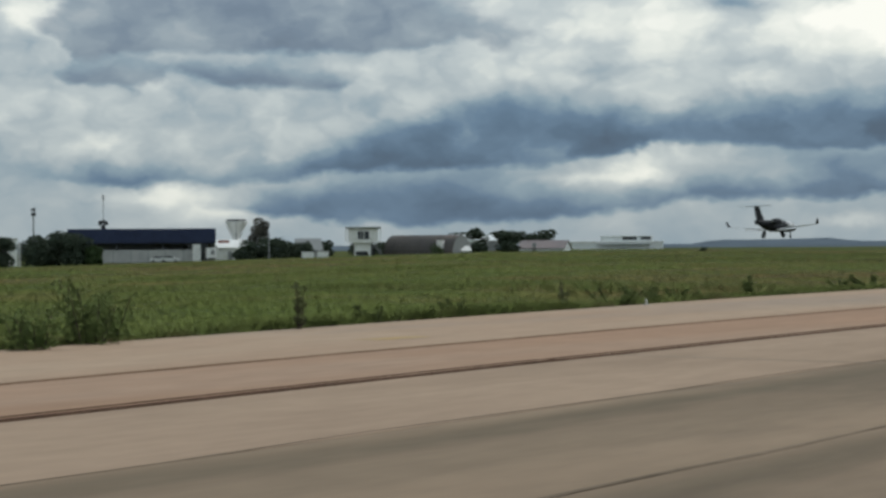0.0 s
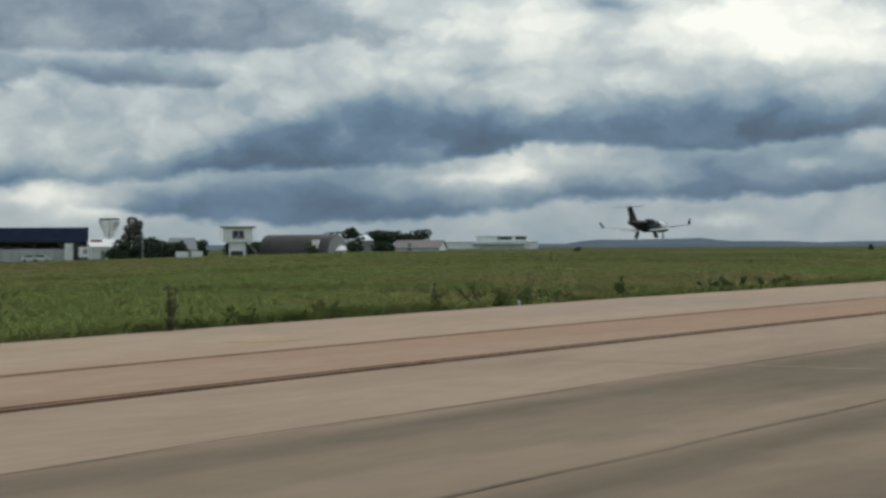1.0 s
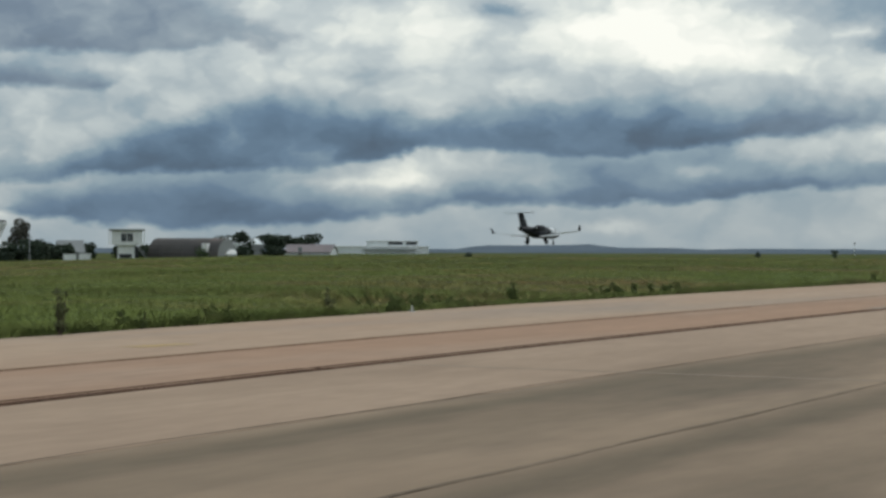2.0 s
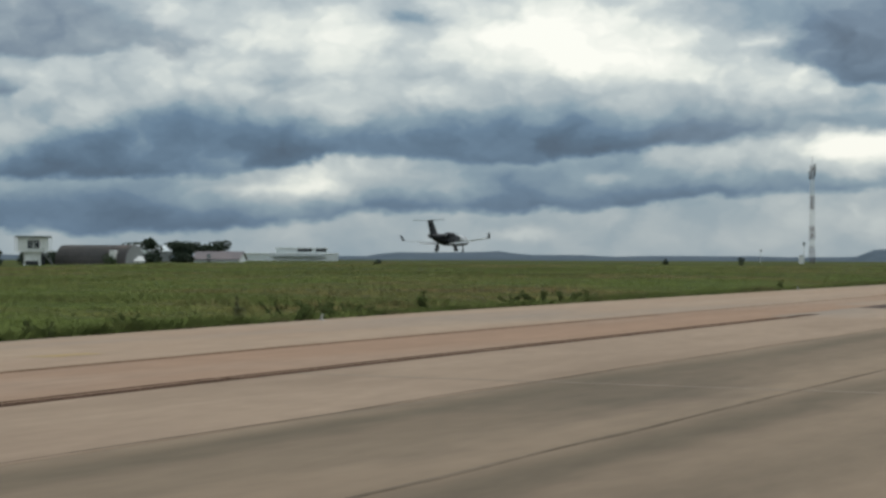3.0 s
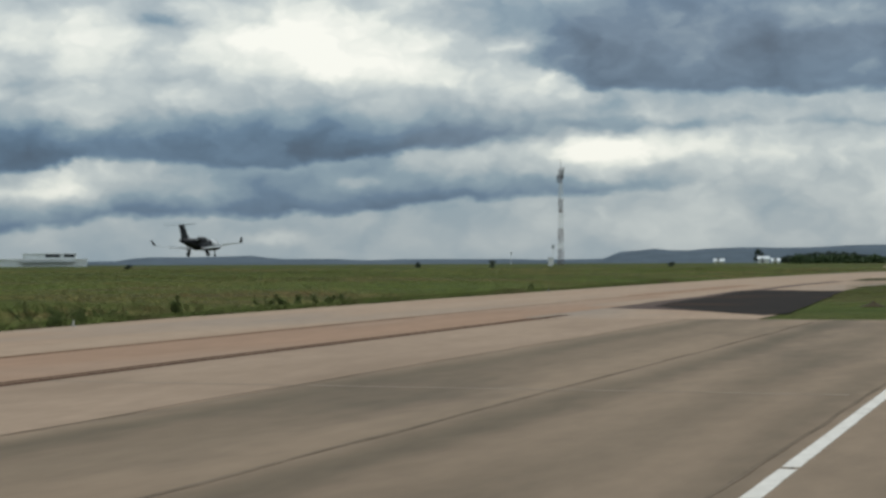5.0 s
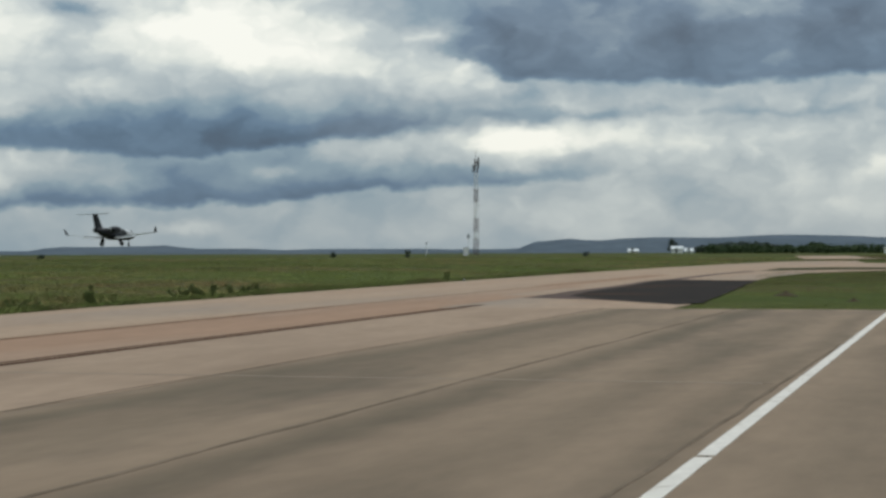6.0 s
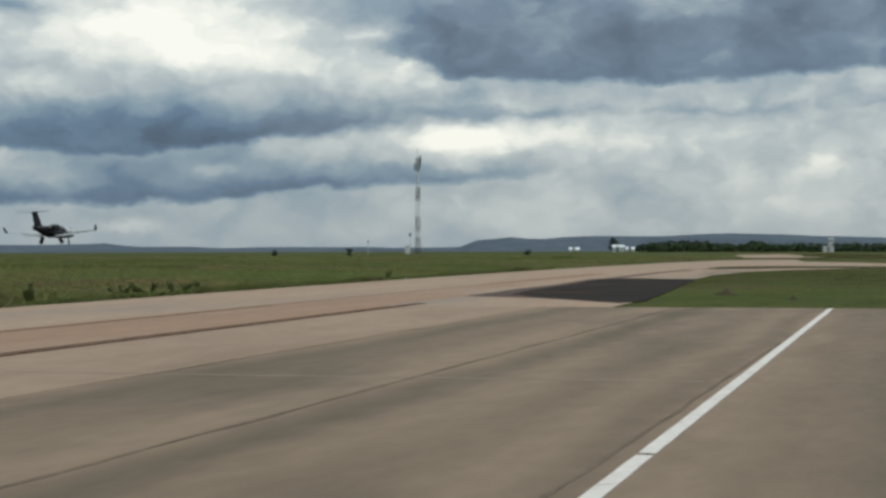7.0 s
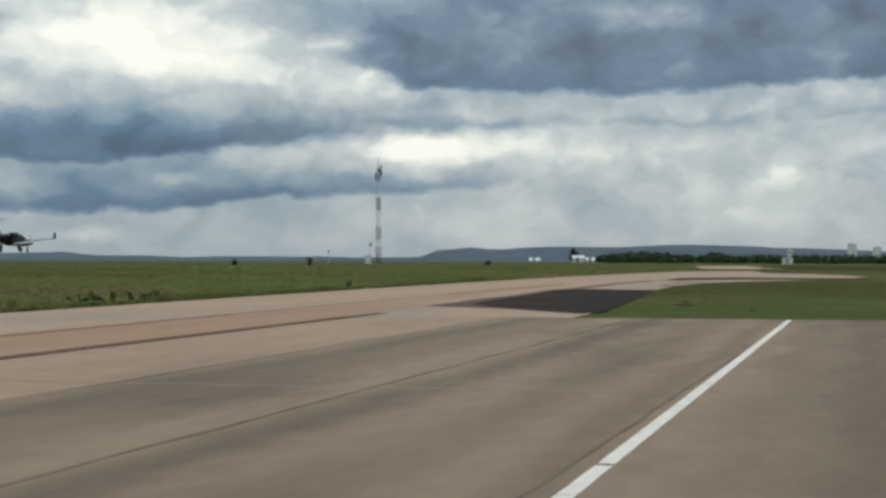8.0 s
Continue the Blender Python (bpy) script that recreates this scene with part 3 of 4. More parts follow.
# ---- distance ----
def ridge(name, d, depth, bumps, label):
    """A long low range: bumps are bearing, width and height in degrees."""
    vs, fs, n = [], [], 260
    for i in range(n + 1):
        az = 75 - 130 * i / n
        h = sum(c * math.exp(-((az - a) / b) ** 8 if b < 2.2 else -((az - a) / b) ** 2) for a, b, c in bumps)
        h += 0.018 * noise.noise((az * 0.8, d, 1.0)) + 0.010 * noise.noise((az * 3.0, d, 4.0))
        h = max(h, -0.1)
        for r, k in ((d, 0.0), (d + depth * 0.35, 0.72), (d + depth * 0.7, 1.0), (d + depth, 0.6)):
            x, y = place(az, r)
            vs.append((x, y, -14 + k * (14 + 1.65 + math.radians(h) * r)))
    for i in range(n):
        for k in range(3):
            a = i * 4 + k
            fs.append((a, a + 1, a + 5, a + 4))
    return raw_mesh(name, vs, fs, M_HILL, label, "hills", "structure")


ridge("far_hills", 4000, 600, ((25.1, 2.1, 0.12), (22.2, 1.7, 0.05), (17.5, 2.0, 0.03), (-8, 6, 0.2), (36, 6, -0.1)), "long low wooded hills on the horizon, blue-grey haze painted in")
ridge("near_hills", 3300, 500, ((11.9, 0.9, 0.18), (9.6, 2.2, 0.28), (5.0, 3.2, 0.39), (0.5, 2.6, 0.20), (-6, 4, 0.2)), "wooded ridge behind the airfield, blue-grey haze painted in")


# ---- trees and shrubs ----
def leaf_cloud(rnd, lobes, count, size, flat=0.8):
    """Many small leaf blades scattered in uneven lobes (x, y, z, r)."""
    vs, fs = [], []
    total = sum(r ** 2 for *_, r in lobes)
    for x, y, z, r in lobes:
        for _ in range(int(count * r * r / total)):
            d = Vector((rnd.gauss(0, 1), rnd.gauss(0, 1), rnd.gauss(0, 1))).normalized()
            q = r * (0.55 + 0.5 * rnd.random() ** 0.6)
            c = Vector((x, y, z)) + Vector((d.x * q, d.y * q, d.z * q * flat))
            u = Vector((rnd.gauss(0, 1), rnd.gauss(0, 1), rnd.gauss(0, 0.7))).normalized()
            w = u.cross(Vector((rnd.gauss(0, 1), rnd.gauss(0, 1), rnd.gauss(0, 1)))).normalized()
            s = size * rnd.uniform(0.6, 1.3)
            k = len(vs)
            vs += [tuple(c - u * s), tuple(c + w * s * 0.5), tuple(c + u * s), tuple(c - w * s * 0.5)]
            fs.append((k, k + 1, k + 2, k + 3))
    return vs, fs


def tree(m, height, width, seed, leaf, label, name="tree", count=1500, low=0.12, size=0.38, group=""):
    rnd = random.Random(seed)
    root = empty(name, m, label, "tree", group)
    bm = bmesh.new()
    fork = height * max(low, 0.12) + min(0.6, 0.08 * height)
    rod(bm, (0, 0, -0.2), (0.1, 0, fork), 0.05 * height * 0.5, 0.035 * height * 0.5)
    lobes = []
    n = 9
    for i in range(n):
        a = i * 2.4 + rnd.random()
        rr = width * 0.5 * rnd.uniform(0.25, 0.72)
        zz = height * rnd.uniform(low + 0.12, 0.82)
        r = width * rnd.uniform(0.2, 0.29)
        zz = min(zz, height - r * 0.8)
        lobes.append((rr * math.cos(a), rr * math.sin(a), max(zz, r * 0.6), r))
        rod(bm, (0.1, 0, fork * 0.95), (rr * math.cos(a) * 0.9, rr * math.sin(a) * 0.9, zz), 0.018 * height * 0.5, 0.006 * height * 0.5, 5)
    lobes.append((0, 0, height - width * 0.25, width * 0.25))
    if low < 0.05:
        lobes += [(width * 0.27 * math.cos(a), width * 0.27 * math.sin(a), min(height * 0.25, width * 0.2), width * 0.24) for a in (0.3, 1.8, 3.3, 4.8)]
    part("trunk", bm, M_BARK, root, "brown bark trunk and limbs")
    vs, fs = leaf_cloud(rnd, lobes, count, size)
    me = bpy.data.meshes.new("crown")
    me.from_pydata(vs, [], fs)
    me.materials.append(leaf)
    new("crown", me).parent = root
    return root


def shrub(x, y, height, width, seed, label, mat=None, count=420, stalks=5, name="shrub", group="shrubs along the taxiway edge"):
    rnd = random.Random(seed)
    y += min(max(0.35 * (y - 37.5), 0.0), 3.0)
    x += bend(-22.7, y) + 22.7
    root = empty(name, pose(x, y, ground_z(x, y) - 0.02), label, "shrub", group)
    bm = bmesh.new()
    lobes = []
    for i in range(stalks):
        a = rnd.random() * 6.28
        rr = width * 0.5 * rnd.random() ** 0.6
        h = height * rnd.uniform(0.55, 1.0)
        tip = (rr * math.cos(a), rr * math.sin(a), h)
        rod(bm, (rr * 0.4 * math.cos(a), rr * 0.4 * math.sin(a), 0), tip, 0.012, 0.005, 5)
        for k in range(3):
            f = 0.25 + 0.33 * k
            r = min(width * 0.28, height * 0.22) * (1.15 - 0.5 * f) * rnd.uniform(0.8, 1.2)
            lobes.append((tip[0] * (0.4 + 0.6 * f), tip[1] * (0.4 + 0.6 * f), h * f, r))
    part("stems", bm, M_BARK, root)
    vs, fs = leaf_cloud(rnd, lobes, int(count * 3.6), 0.031)
    me = bpy.data.meshes.new("leaves")
    me.from_pydata(vs, [], fs)
    me.materials.append(mat or M_SHRUB)
    new("leaves", me).parent = root
    return root


# trees beside the hangar and round the buildings
for az, d, h, w, s, leaf in ((47.85, 425, 7.0, 6.4, 1, M_LEAF), (46.80, 420, 7.2, 7.6, 2, M_LEAF), (46.20, 424, 7.7, 8.5, 3, M_LEAF), (45.65, 418, 7.2, 7.0, 4, M_LEAF),
                             (48.80, 430, 8.6, 8.5, 5, M_LEAF), (45.15, 416, 4.2, 4.0, 6, M_LEAFGREEN)):
    tree(stand(az, d), h, w, s, leaf, "dark dense round-crowned tree beside the hangar", count=4200, low=0.0, size=0.33, group="trees beside the hangar")
tree(stand(40.30, 440), 9.7, 5.2, 11, M_LEAFGREY, "tall grey-brown tree beside the white water tower", count=1700, size=0.32, low=0.3)
for az, d, h, w, s in ((40.70, 432, 4.6, 5.5, 12), (40.20, 436, 5.0, 6.0, 13), (39.80, 430, 4.7, 5.5, 14), (39.40, 434, 4.0, 5.5, 15), (38.95, 436, 3.6, 4.5, 16), (38.40, 470, 3.9, 5.0, 17), (37.30, 480, 3.6, 6.0, 18), (36.70, 480, 3.2, 5.0, 19)):
    tree(stand(az, d), h, w, s, M_LEAF, "low dark bushy tree in the row by the airfield buildings", count=1300, low=0.0, size=0.4, group="bushy trees by the buildings")
for az, d, h, w, s in ((33.8, 440, 5.6, 4.9, 21), (33.0, 440, 4.8, 4.6, 22), (32.75, 445, 4.3, 3.4, 23)):
    tree(stand(az, d), h, w, s, M_LEAF, "dark round tree between the hangar and the sheds", count=1500, low=0.0, size=0.38, group="trees between the sheds")
for i in range(7):
    tree(stand(34.35 - 0.42 * i, 560 + 9 * (i % 3)), 5.6 + 0.5 * math.sin(i * 2.3), 6.0, 30 + i, M_LEAF, "dark tree in the row behind the sheds", count=700, low=0.1, size=0.5, group="trees behind the sheds")
for i in range(9):
    az = 7.5 - 0.30 * i
    tree(stand(az, 760 + 14 * (i % 3)), (2.6, 3.3, 3.9, 4.3, 4.5, 4.3, 4.0, 3.2, 2.4)[i], 7.5, 50 + i, M_LEAF, "dark tree in the clump beyond the taxiway", count=900, low=0.0, size=0.55, group="trees beyond the taxiway")
for i in range(6):
    az = 4.75 - 0.23 * i
    tree(stand(az, 720 + 11 * (i % 2)), (2.0, 3.0, 3.9, 3.6, 2.4, 1.9)[i], 6.0, 70 + i, M_LEAFGREEN, "green tree in the clump beyond the taxiway", count=800, low=0.0, size=0.5, group="trees beyond the taxiway")
for i in range(17):
    az = 7.2 - 0.52 * i
    tree(stand(az, 640 + 23 * (i % 3)), 0.8 + 0.5 * abs(math.sin(i * 1.7)) + (1.6 if i in (14, 15) else 0), 8.0, 90 + i, M_LEAFGREEN, "low green tree in the far hedge row", count=700, low=0.0, size=0.5, group="far hedge row")
for az, d, h, w, s in ((18.54, 400, 1.25, 1.2, 131), (16.31, 390, 1.7, 1.4, 132), (27.1, 400, 0.9, 1.6, 133), (11.0, 420, 1.2, 1.5, 134)):
    tree(stand(az, d), h, w, s, M_LEAF, "small dark lone bush out on the meadow", count=260, low=0.0, size=0.16, group="lone bushes on the meadow")
tree(stand(8.45, 905), 6.6, 5.0, 140, M_LEAF, "dark tree behind a white farmhouse", count=500, size=0.5)


# ---- airfield buildings ----
def hangar():
    d = 450
    root = empty("hangar", stand(43.80, d, -2), "long open hangar with a deep navy blue fascia", "hangar")
    part("roof", abox(-16.5, 17.3, -0.5, 7, 6.5, 6.8, bevel=0.05), M_GREYWALL, root, "pale grey sheet roof")
    fascia = part("fascia", abox(-16.6, 17.4, -0.75, -0.5, 4.55, 7.9, bevel=0.04), M_BLUE, root, "navy blue cladding fascia")
    for i in range(12):
        part("cladding_rib", abox(-15.2 + 2.7 * i, -15.12 + 2.7 * i, -0.80, -0.75, 4.6, 7.85), M_BLUE, fascia)
    for x in (-16.2, 17.0):
        part("fascia_return", abox(x - 0.2, x + 0.2, -0.5, 6.8, 4.55, 7.7), M_BLUE, root)
    part("floor", abox(-16.4, 17.2, -1, 6.9, 0.0, 0.12), M_GREYWALL, root)
    part("low_wall", abox(-10.5, 12.4, -0.75, -0.5, 0.1, 2.95, bevel=0.04), M_CONCRETE_T, root, "pale grey sliding door leaf")
    for i in range(6):
        part("door_rib", abox(-10.2 + 4 * i, -10.05 + 4 * i, -0.81, -0.75, 0.15, 2.9), M_GREYWALL, root)
    for x in (-16.2, -5.4, 5.2, 11.2, 16.6):
        part("column", abox(x - 0.22, x + 0.22, -0.3, 0.15, 0.1, 6.5, bevel=0.03), M_SHADE, root, "dark steel column")
    bm = bmesh.new()
    loft(bm, [[(10.4, y, 4.55), (15.6, y, 4.55), (15.6, y, 0.1), (13.2, y, 0.1)] for y in (-0.45, 6.0)])
    part("end_bay", bm, M_SHADE, root, "dark end bay wall")
    part("beam", abox(-16.2, 16.6, -0.3, 0.0, 4.3, 4.55), M_SHADE, root)
    part("back_wall", abox(-16.4, 17.2, 6.8, 7.0, 0.1, 6.5), M_GREYWALL, root)
    part("pillar_panel", abox(12.0, 13.9, -2.0, -1.6, 0, 4.2, bevel=0.05), M_WHITE, root, "tall white panel before the end bay")
    return root


hangar()


def sign_box():
    root = empty("sign_box", stand(41.72, 438), "square white sign box with a grey centre", "sign")
    part("board", abox(-1.15, 1.15, -0.15, 0.15, 0.6, 2.9, bevel=0.05), M_WHITE, root)
    part("centre", abox(-0.1, 0.75, -0.17, -0.15, 1.4, 2.4), M_GREYWALL, root)
    for x in (-0.9, 0.9):
        part("post", rod(bmesh.new(), (x, 0, -0.1), (x, 0, 0.7), 0.07), M_GALV, root)


sign_box()


def car(az, d, paint, label, turn=90):
    root = empty("car", stand(az, d, turn), label, "car", "cars parked by the hangar")
    side = [(-2.1, 0.35), (-2.15, 0.75), (-1.2, 0.95), (-0.6, 1.45), (0.9, 1.47), (1.75, 1.0), (2.1, 0.9), (2.12, 0.35)]
    bm = bmesh.new()
    loft(bm, [[(x * w, y, p) for y, p in side] for x, w in ((-0.85, 1.0), (0.85, 1.0))])
    part("body", bm, paint, root)
    bm = bmesh.new()
    loft(bm, [[(x, y, z) for y, z in ((-1.1, 0.98), (-0.6, 1.40), (0.85, 1.42), (1.55, 1.02))] for x in (-0.87, 0.87)])
    part("window", bm, M_GLASS, root, "dark glass")
    for sx in (-0.8, 0.8):
        for y in (-1.35, 1.3):
            w = part("wheel", rod(bmesh.new(), (sx - 0.1, y, 0.32), (sx + 0.1, y, 0.32), 0.32, n=14), M_RUBBER, root)
            part("rim", rod(bmesh.new(), (sx - 0.11, y, 0.32), (sx + 0.11, y, 0.32), 0.19, n=10), M_GALV, w)


car(43.25, 432, M_CARWHITE, "white hatchback parked before the hangar")
car(42.95, 430, M_CARWHITE, "white saloon parked before the hangar", 86)


def floodlight():
    root = empty("floodlight_mast", stand(46.88, 445), "tall grey mast with a cluster of floodlights", "mast")
    part("pole", rod(bmesh.new(), (0, 0, -0.2), (0, 0, 12.2), 0.28, 0.16), M_GALV, root)
    part("crossbar", abox(-0.6, 0.6, -0.12, 0.12, 11.4, 11.6), M_GALV, root)
    for x in (-0.42, 0.08):
        for z in (11.6, 12.5):
            part("lamp_head", abox(x, x + 0.42, -0.3, 0.2, z, z + 0.75, bevel=0.05), M_SHADE, root, "dark floodlight head")


floodlight()


def pole(az, d, h, r, label, mat):
    root = empty("pole", stand(az, d), label, "pole")
    part("shaft", rod(bmesh.new(), (0, 0, -0.2), (0, 0, h), r, r * 0.7), mat, root)
    part("cap", rod(bmesh.new(), (0, 0, h), (0, 0, h + 0.15), r * 0.9, r * 0.5), mat, root)
    return root


pole(47.29, 410, 5.2, 0.28, "pale grey concrete pole before the trees", M_CONCRETE_T)
wire_pole = pole(40.01, 415, 5.6, 0.13, "thin pale pole before the dark bushes", M_GALV)
part("crossarm", abox(-0.55, 0.55, -0.06, 0.06, 4.9, 5.02), M_GALV, wire_pole)


def antenna_mast():
    root = empty("antenna_mast", stand(44.87, 470), "slim antenna mast with dishes behind the hangar", "mast")
    part("pole", rod(bmesh.new(), (0, 0, -0.2), (0, 0, 16.0), 0.16, 0.06), M_GALV, root)
    part("top_whip", rod(bmesh.new(), (0, 0, 15.4), (0, 0, 16.6), 0.2, 0.16), M_SHADE, root)
    part("platform", abox(-1.3, 1.3, -0.3, 0.3, 9.3, 9.5), M_SHADE, root)
    for x, z, r in ((-0.7, 9.9, 0.55), (0.65, 9.8, 0.5), (0.0, 8.7, 0.6), (0.1, 10.2, 0.4)):
        part("dish", rod(bmesh.new(), (x, -0.35, z), (x, -0.1, z), r, r * 0.5, 12), M_SHADE, root)
    part("cabinet", abox(-0.7, 0.7, -0.5, 0.5, 5.8, 7.2, bevel=0.05), M_WHITE, root, "white equipment cabinet")


antenna_mast()


def white_block(az, d, w, h, depth, label, windows=(), name="building", roof=0.25, wall=None, turn=0, group=""):
    """A plain house: walls, an overhanging flat roof and windows (x, z, w, h)."""
    root = empty(name, stand(az, d, turn), label, "building", group)
    wallp = part("wall", abox(-w / 2, w / 2, 0, depth, -0.2, h), wall or M_WHITE, root)
    part("roof", abox(-w / 2 - roof, w / 2 + roof, -roof, depth + roof, h, h + 0.25, bevel=0.04), M_CONCRETE_T, root, "thin flat roof slab")
    for x, z, ww, hh in windows:
        wn = part("window", abox(x - ww / 2, x + ww / 2, -0.03, 0.06, z, z + hh), M_GLASS, root, "dark window")
        part("frame", abox(x - ww / 2 - 0.08, x + ww / 2 + 0.08, -0.06, -0.03, z - 0.08, z), M_CONCRETE_T, wn)
    return root


white_block(47.60, 480, 4.2, 6.6, 6, "pale block of a building behind the trees", ((0, 4.8, 1.2, 0.8),))


def water_tower():
    d = 470
    root = empty("water_tower", stand(40.98, d), "white flared concrete water tower", "water tower")
    prof = ((0.9, 4.5), (0.95, 5.6), (1.2, 6.6), (1.9, 7.8), (2.55, 9.0), (2.6, 9.25))
    bm = bmesh.new()
    loft(bm, [[(r * math.cos(a * math.pi / 10), r * math.sin(a * math.pi / 10), z) for a in range(20)] for r, z in ((1.0, -0.2),) + prof])
    part("tank", bm, M_WHITE, root, "white flared tank on a stem", True)
    part("lid", rod(bmesh.new(), (0, 0, 9.25), (0, 0, 9.75), 2.6, 2.2, 20), M_SHADE, root, "dark tank rim")
    for i in range(8):
        a = i * math.pi / 4
        bm = rod(bmesh.new(), (1.0 * math.cos(a), 1.0 * math.sin(a), 5.4), (2.6 * math.cos(a), 2.6 * math.sin(a), 9.2), 0.08)
        part("rib", bm, M_CONCRETE_T, root)
    part("ladder", abox(-0.2, 0.2, -1.3, -1.2, 0, 6.5), M_GALV, root)


water_tower()


def gabled(az, d, w, h, ridge_h, depth, label, wall, roofm, turn=0, name="shed", door=True, group=""):
    root = empty(name, stand(az, d, turn), label, "building", group)
    part("wall", abox(-w / 2, w / 2, 0, depth, -0.2, h), wall, root)
    for s in (-1, 1):
        bm = bmesh.new()
        y0, y1 = (-0.4, depth / 2) if s < 0 else (depth + 0.4, depth / 2)
        loft(bm, [[(x, y0, h - 0.15), (x, y1, ridge_h), (x, y1, ridge_h + 0.14), (x, y0, h)] for x in (-w / 2 - 0.35, w / 2 + 0.35)])
        part("roof_slope", bm, roofm, root)
    for x in (-w / 2, w / 2):
        bm = bmesh.new()
        loft(bm, [[(x + t, 0, h), (x + t, depth, h), (x + t, depth / 2, ridge_h)] for t in (-0.06, 0.06)])
        part("gable", bm, wall, root)
    if door:
        part("door", abox(-w * 0.2, -w * 0.2 + 1.0, -0.05, 0.0, 0, 2.0), M_GREYWALL, root)
    return root


gabled(41.05, 462, 7.6, 2.9, 4.6, 7, "white house with a faded pink roof below the water tower", M_WHITE, M_WHITE, 18, "house")
part("roof_panel", abox(-3.2, -0.5, -0.5, -0.3, 4.0, 4.6), M_RED, empty("red_canopy", stand(41.15, 455, 18), "small faded red canopy on the white house", "canopy"))
gabled(38.80, 452, 5.5, 1.6, 4.3, 6, "grey-roofed shed among dark trees", M_GREYWALL, M_GREYWALL, 8)


def low_wall(az, d, w, h, label):
    root = empty("low_wall", stand(az, d), label, "wall", "low white walls by the apron")
    part("panel", abox(-w / 2, w / 2, 0, 0.25, -0.1, h, bevel=0.03), M_WHITE, root)
    part("coping", abox(-w / 2 - 0.05, w / 2 + 0.05, -0.05, 0.3, h, h + 0.08), M_CONCRETE_T, root)


low_wall(38.86, 405, 2.6, 1.25, "low white wall section with a thin coping")
low_wall(38.42, 405, 2.4, 1.25, "low white wall section with a thin coping")


def lookout():
    """A small white two-storey building on a narrower base, with an outside stair."""
    d = 425
    root = empty("control_building", stand(37.21, d), "small white two-storey control building with a flat roof", "building")
    part("base", abox(-2.0, 1.7, 0.6, 5, -0.2, 3.0), M_WHITE, root)
    part("upper_floor", abox(-3.3, 3.3, 0, 6, 2.9, 6.1, bevel=0.05), M_WHITE, root)
    part("roof", abox(-3.9, 3.9, -0.5, 6.5, 6.1, 6.45, bevel=0.04), M_GREYWALL, root, "grey flat roof slab")
    for x in (-1.1, 0.25):
        w = part("window", abox(x - 0.1, x + 1.05, -0.05, 0.05, 3.7, 5.5), M_GLASS, root, "dark tall window")
        part("mullion", abox(x + 0.44, x + 0.5, -0.08, -0.05, 3.7, 5.5), M_WHITE, w)
    part("opening", abox(-1.6, 1.1, 0.55, 0.62, 0.1, 1.0), M_SHADE, root)
    for x in (-3.8, 3.8):
        part("post", abox(x - 0.1, x + 0.1, -0.4, -0.2, 2.9, 6.1), M_WHITE, root)
    stair = part("stair", rod(bmesh.new(), (1.8, 0.2, 3.0), (4.2, 0.2, 0.1), 0.16), M_GREYWALL, root, "grey outside stair")
    for i in range(8):
        part("step", abox(1.9 + 0.28 * i, 2.2 + 0.28 * i, -0.3, 0.7, 2.75 - 0.35 * i, 2.82 - 0.35 * i), M_GREYWALL, stair)
    part("handrail", rod(bmesh.new(), (1.8, -0.3, 3.9), (4.2, -0.3, 1.0), 0.04), M_GALV, root)
    part("side_door", abox(1.72, 2.5, 0.5, 0.7, 0.0, 2.6), M_SHADE, root)


lookout()


def arched_hangar():
    d = 430
    root = empty("arched_hangar", stand(35.35, d, -32), "old arched hangar clad in weathered brown-grey sheet", "hangar")
    r, n = 4.2, 14
    arc = [(r * math.cos(math.pi * i / n), r * math.sin(math.pi * i / n)) for i in range(n + 1)]
    for k in range(6):
        x0, x1 = -8.5 + 3.0 * k, -5.5 + 3.0 * k - 0.06
        bm = bmesh.new()
        loft(bm, [[(x, y, z) for y, z in arc] + [(x, y * 0.97, z * 0.97) for y, z in arc[::-1]] for x in (x0, x1)])
        part("vault_panel", bm, M_ROOFBROWN, root, smooth=False)
    for x, nm in ((-8.5, "front_wall"), (9.4, "end_wall")):
        bm = bmesh.new()
        loft(bm, [[(x + t, y * 0.97, z * 0.97 - (0.2 if z < 0.01 else 0)) for y, z in arc] for t in (0.0, 0.15)])
        part(nm, bm, M_GREYWALL, root, "grey sheet end wall")
    part("door", abox(5.6, 7.0, -4.35, -3.2, 1.2, 3.0, bevel=0.03), M_WHITE, root, "white dormer door")
    return root


arched_hangar()
shrub_root = tree(stand(35.00, 412), 2.2, 3.2, 160, M_LEAFGREEN, "round green bush before the arched hangar", count=500, low=0.0, size=0.2)
gabled(34.16, 425, 1.9, 0.5, 1.35, 2.0, "small white tent-like shelter by the hangar", M_WHITE, M_WHITE, 20, "shelter", False)
gabled(33.6, 520, 7.5, 2.8, 4.2, 6, "grey shed with a pale roof behind trees", M_GREYWALL, M_PALE, 0)
gabled(34.00, 500, 6.0, 3.0, 4.3, 6, "pale shed behind the arched hangar", M_PALE, M_PALE, 6)
gabled(31.9, 480, 11.5, 0.7, 2.5, 9, "low shed with a faded pinkish roof", M_PALE, M_ROOFPINK, -12)


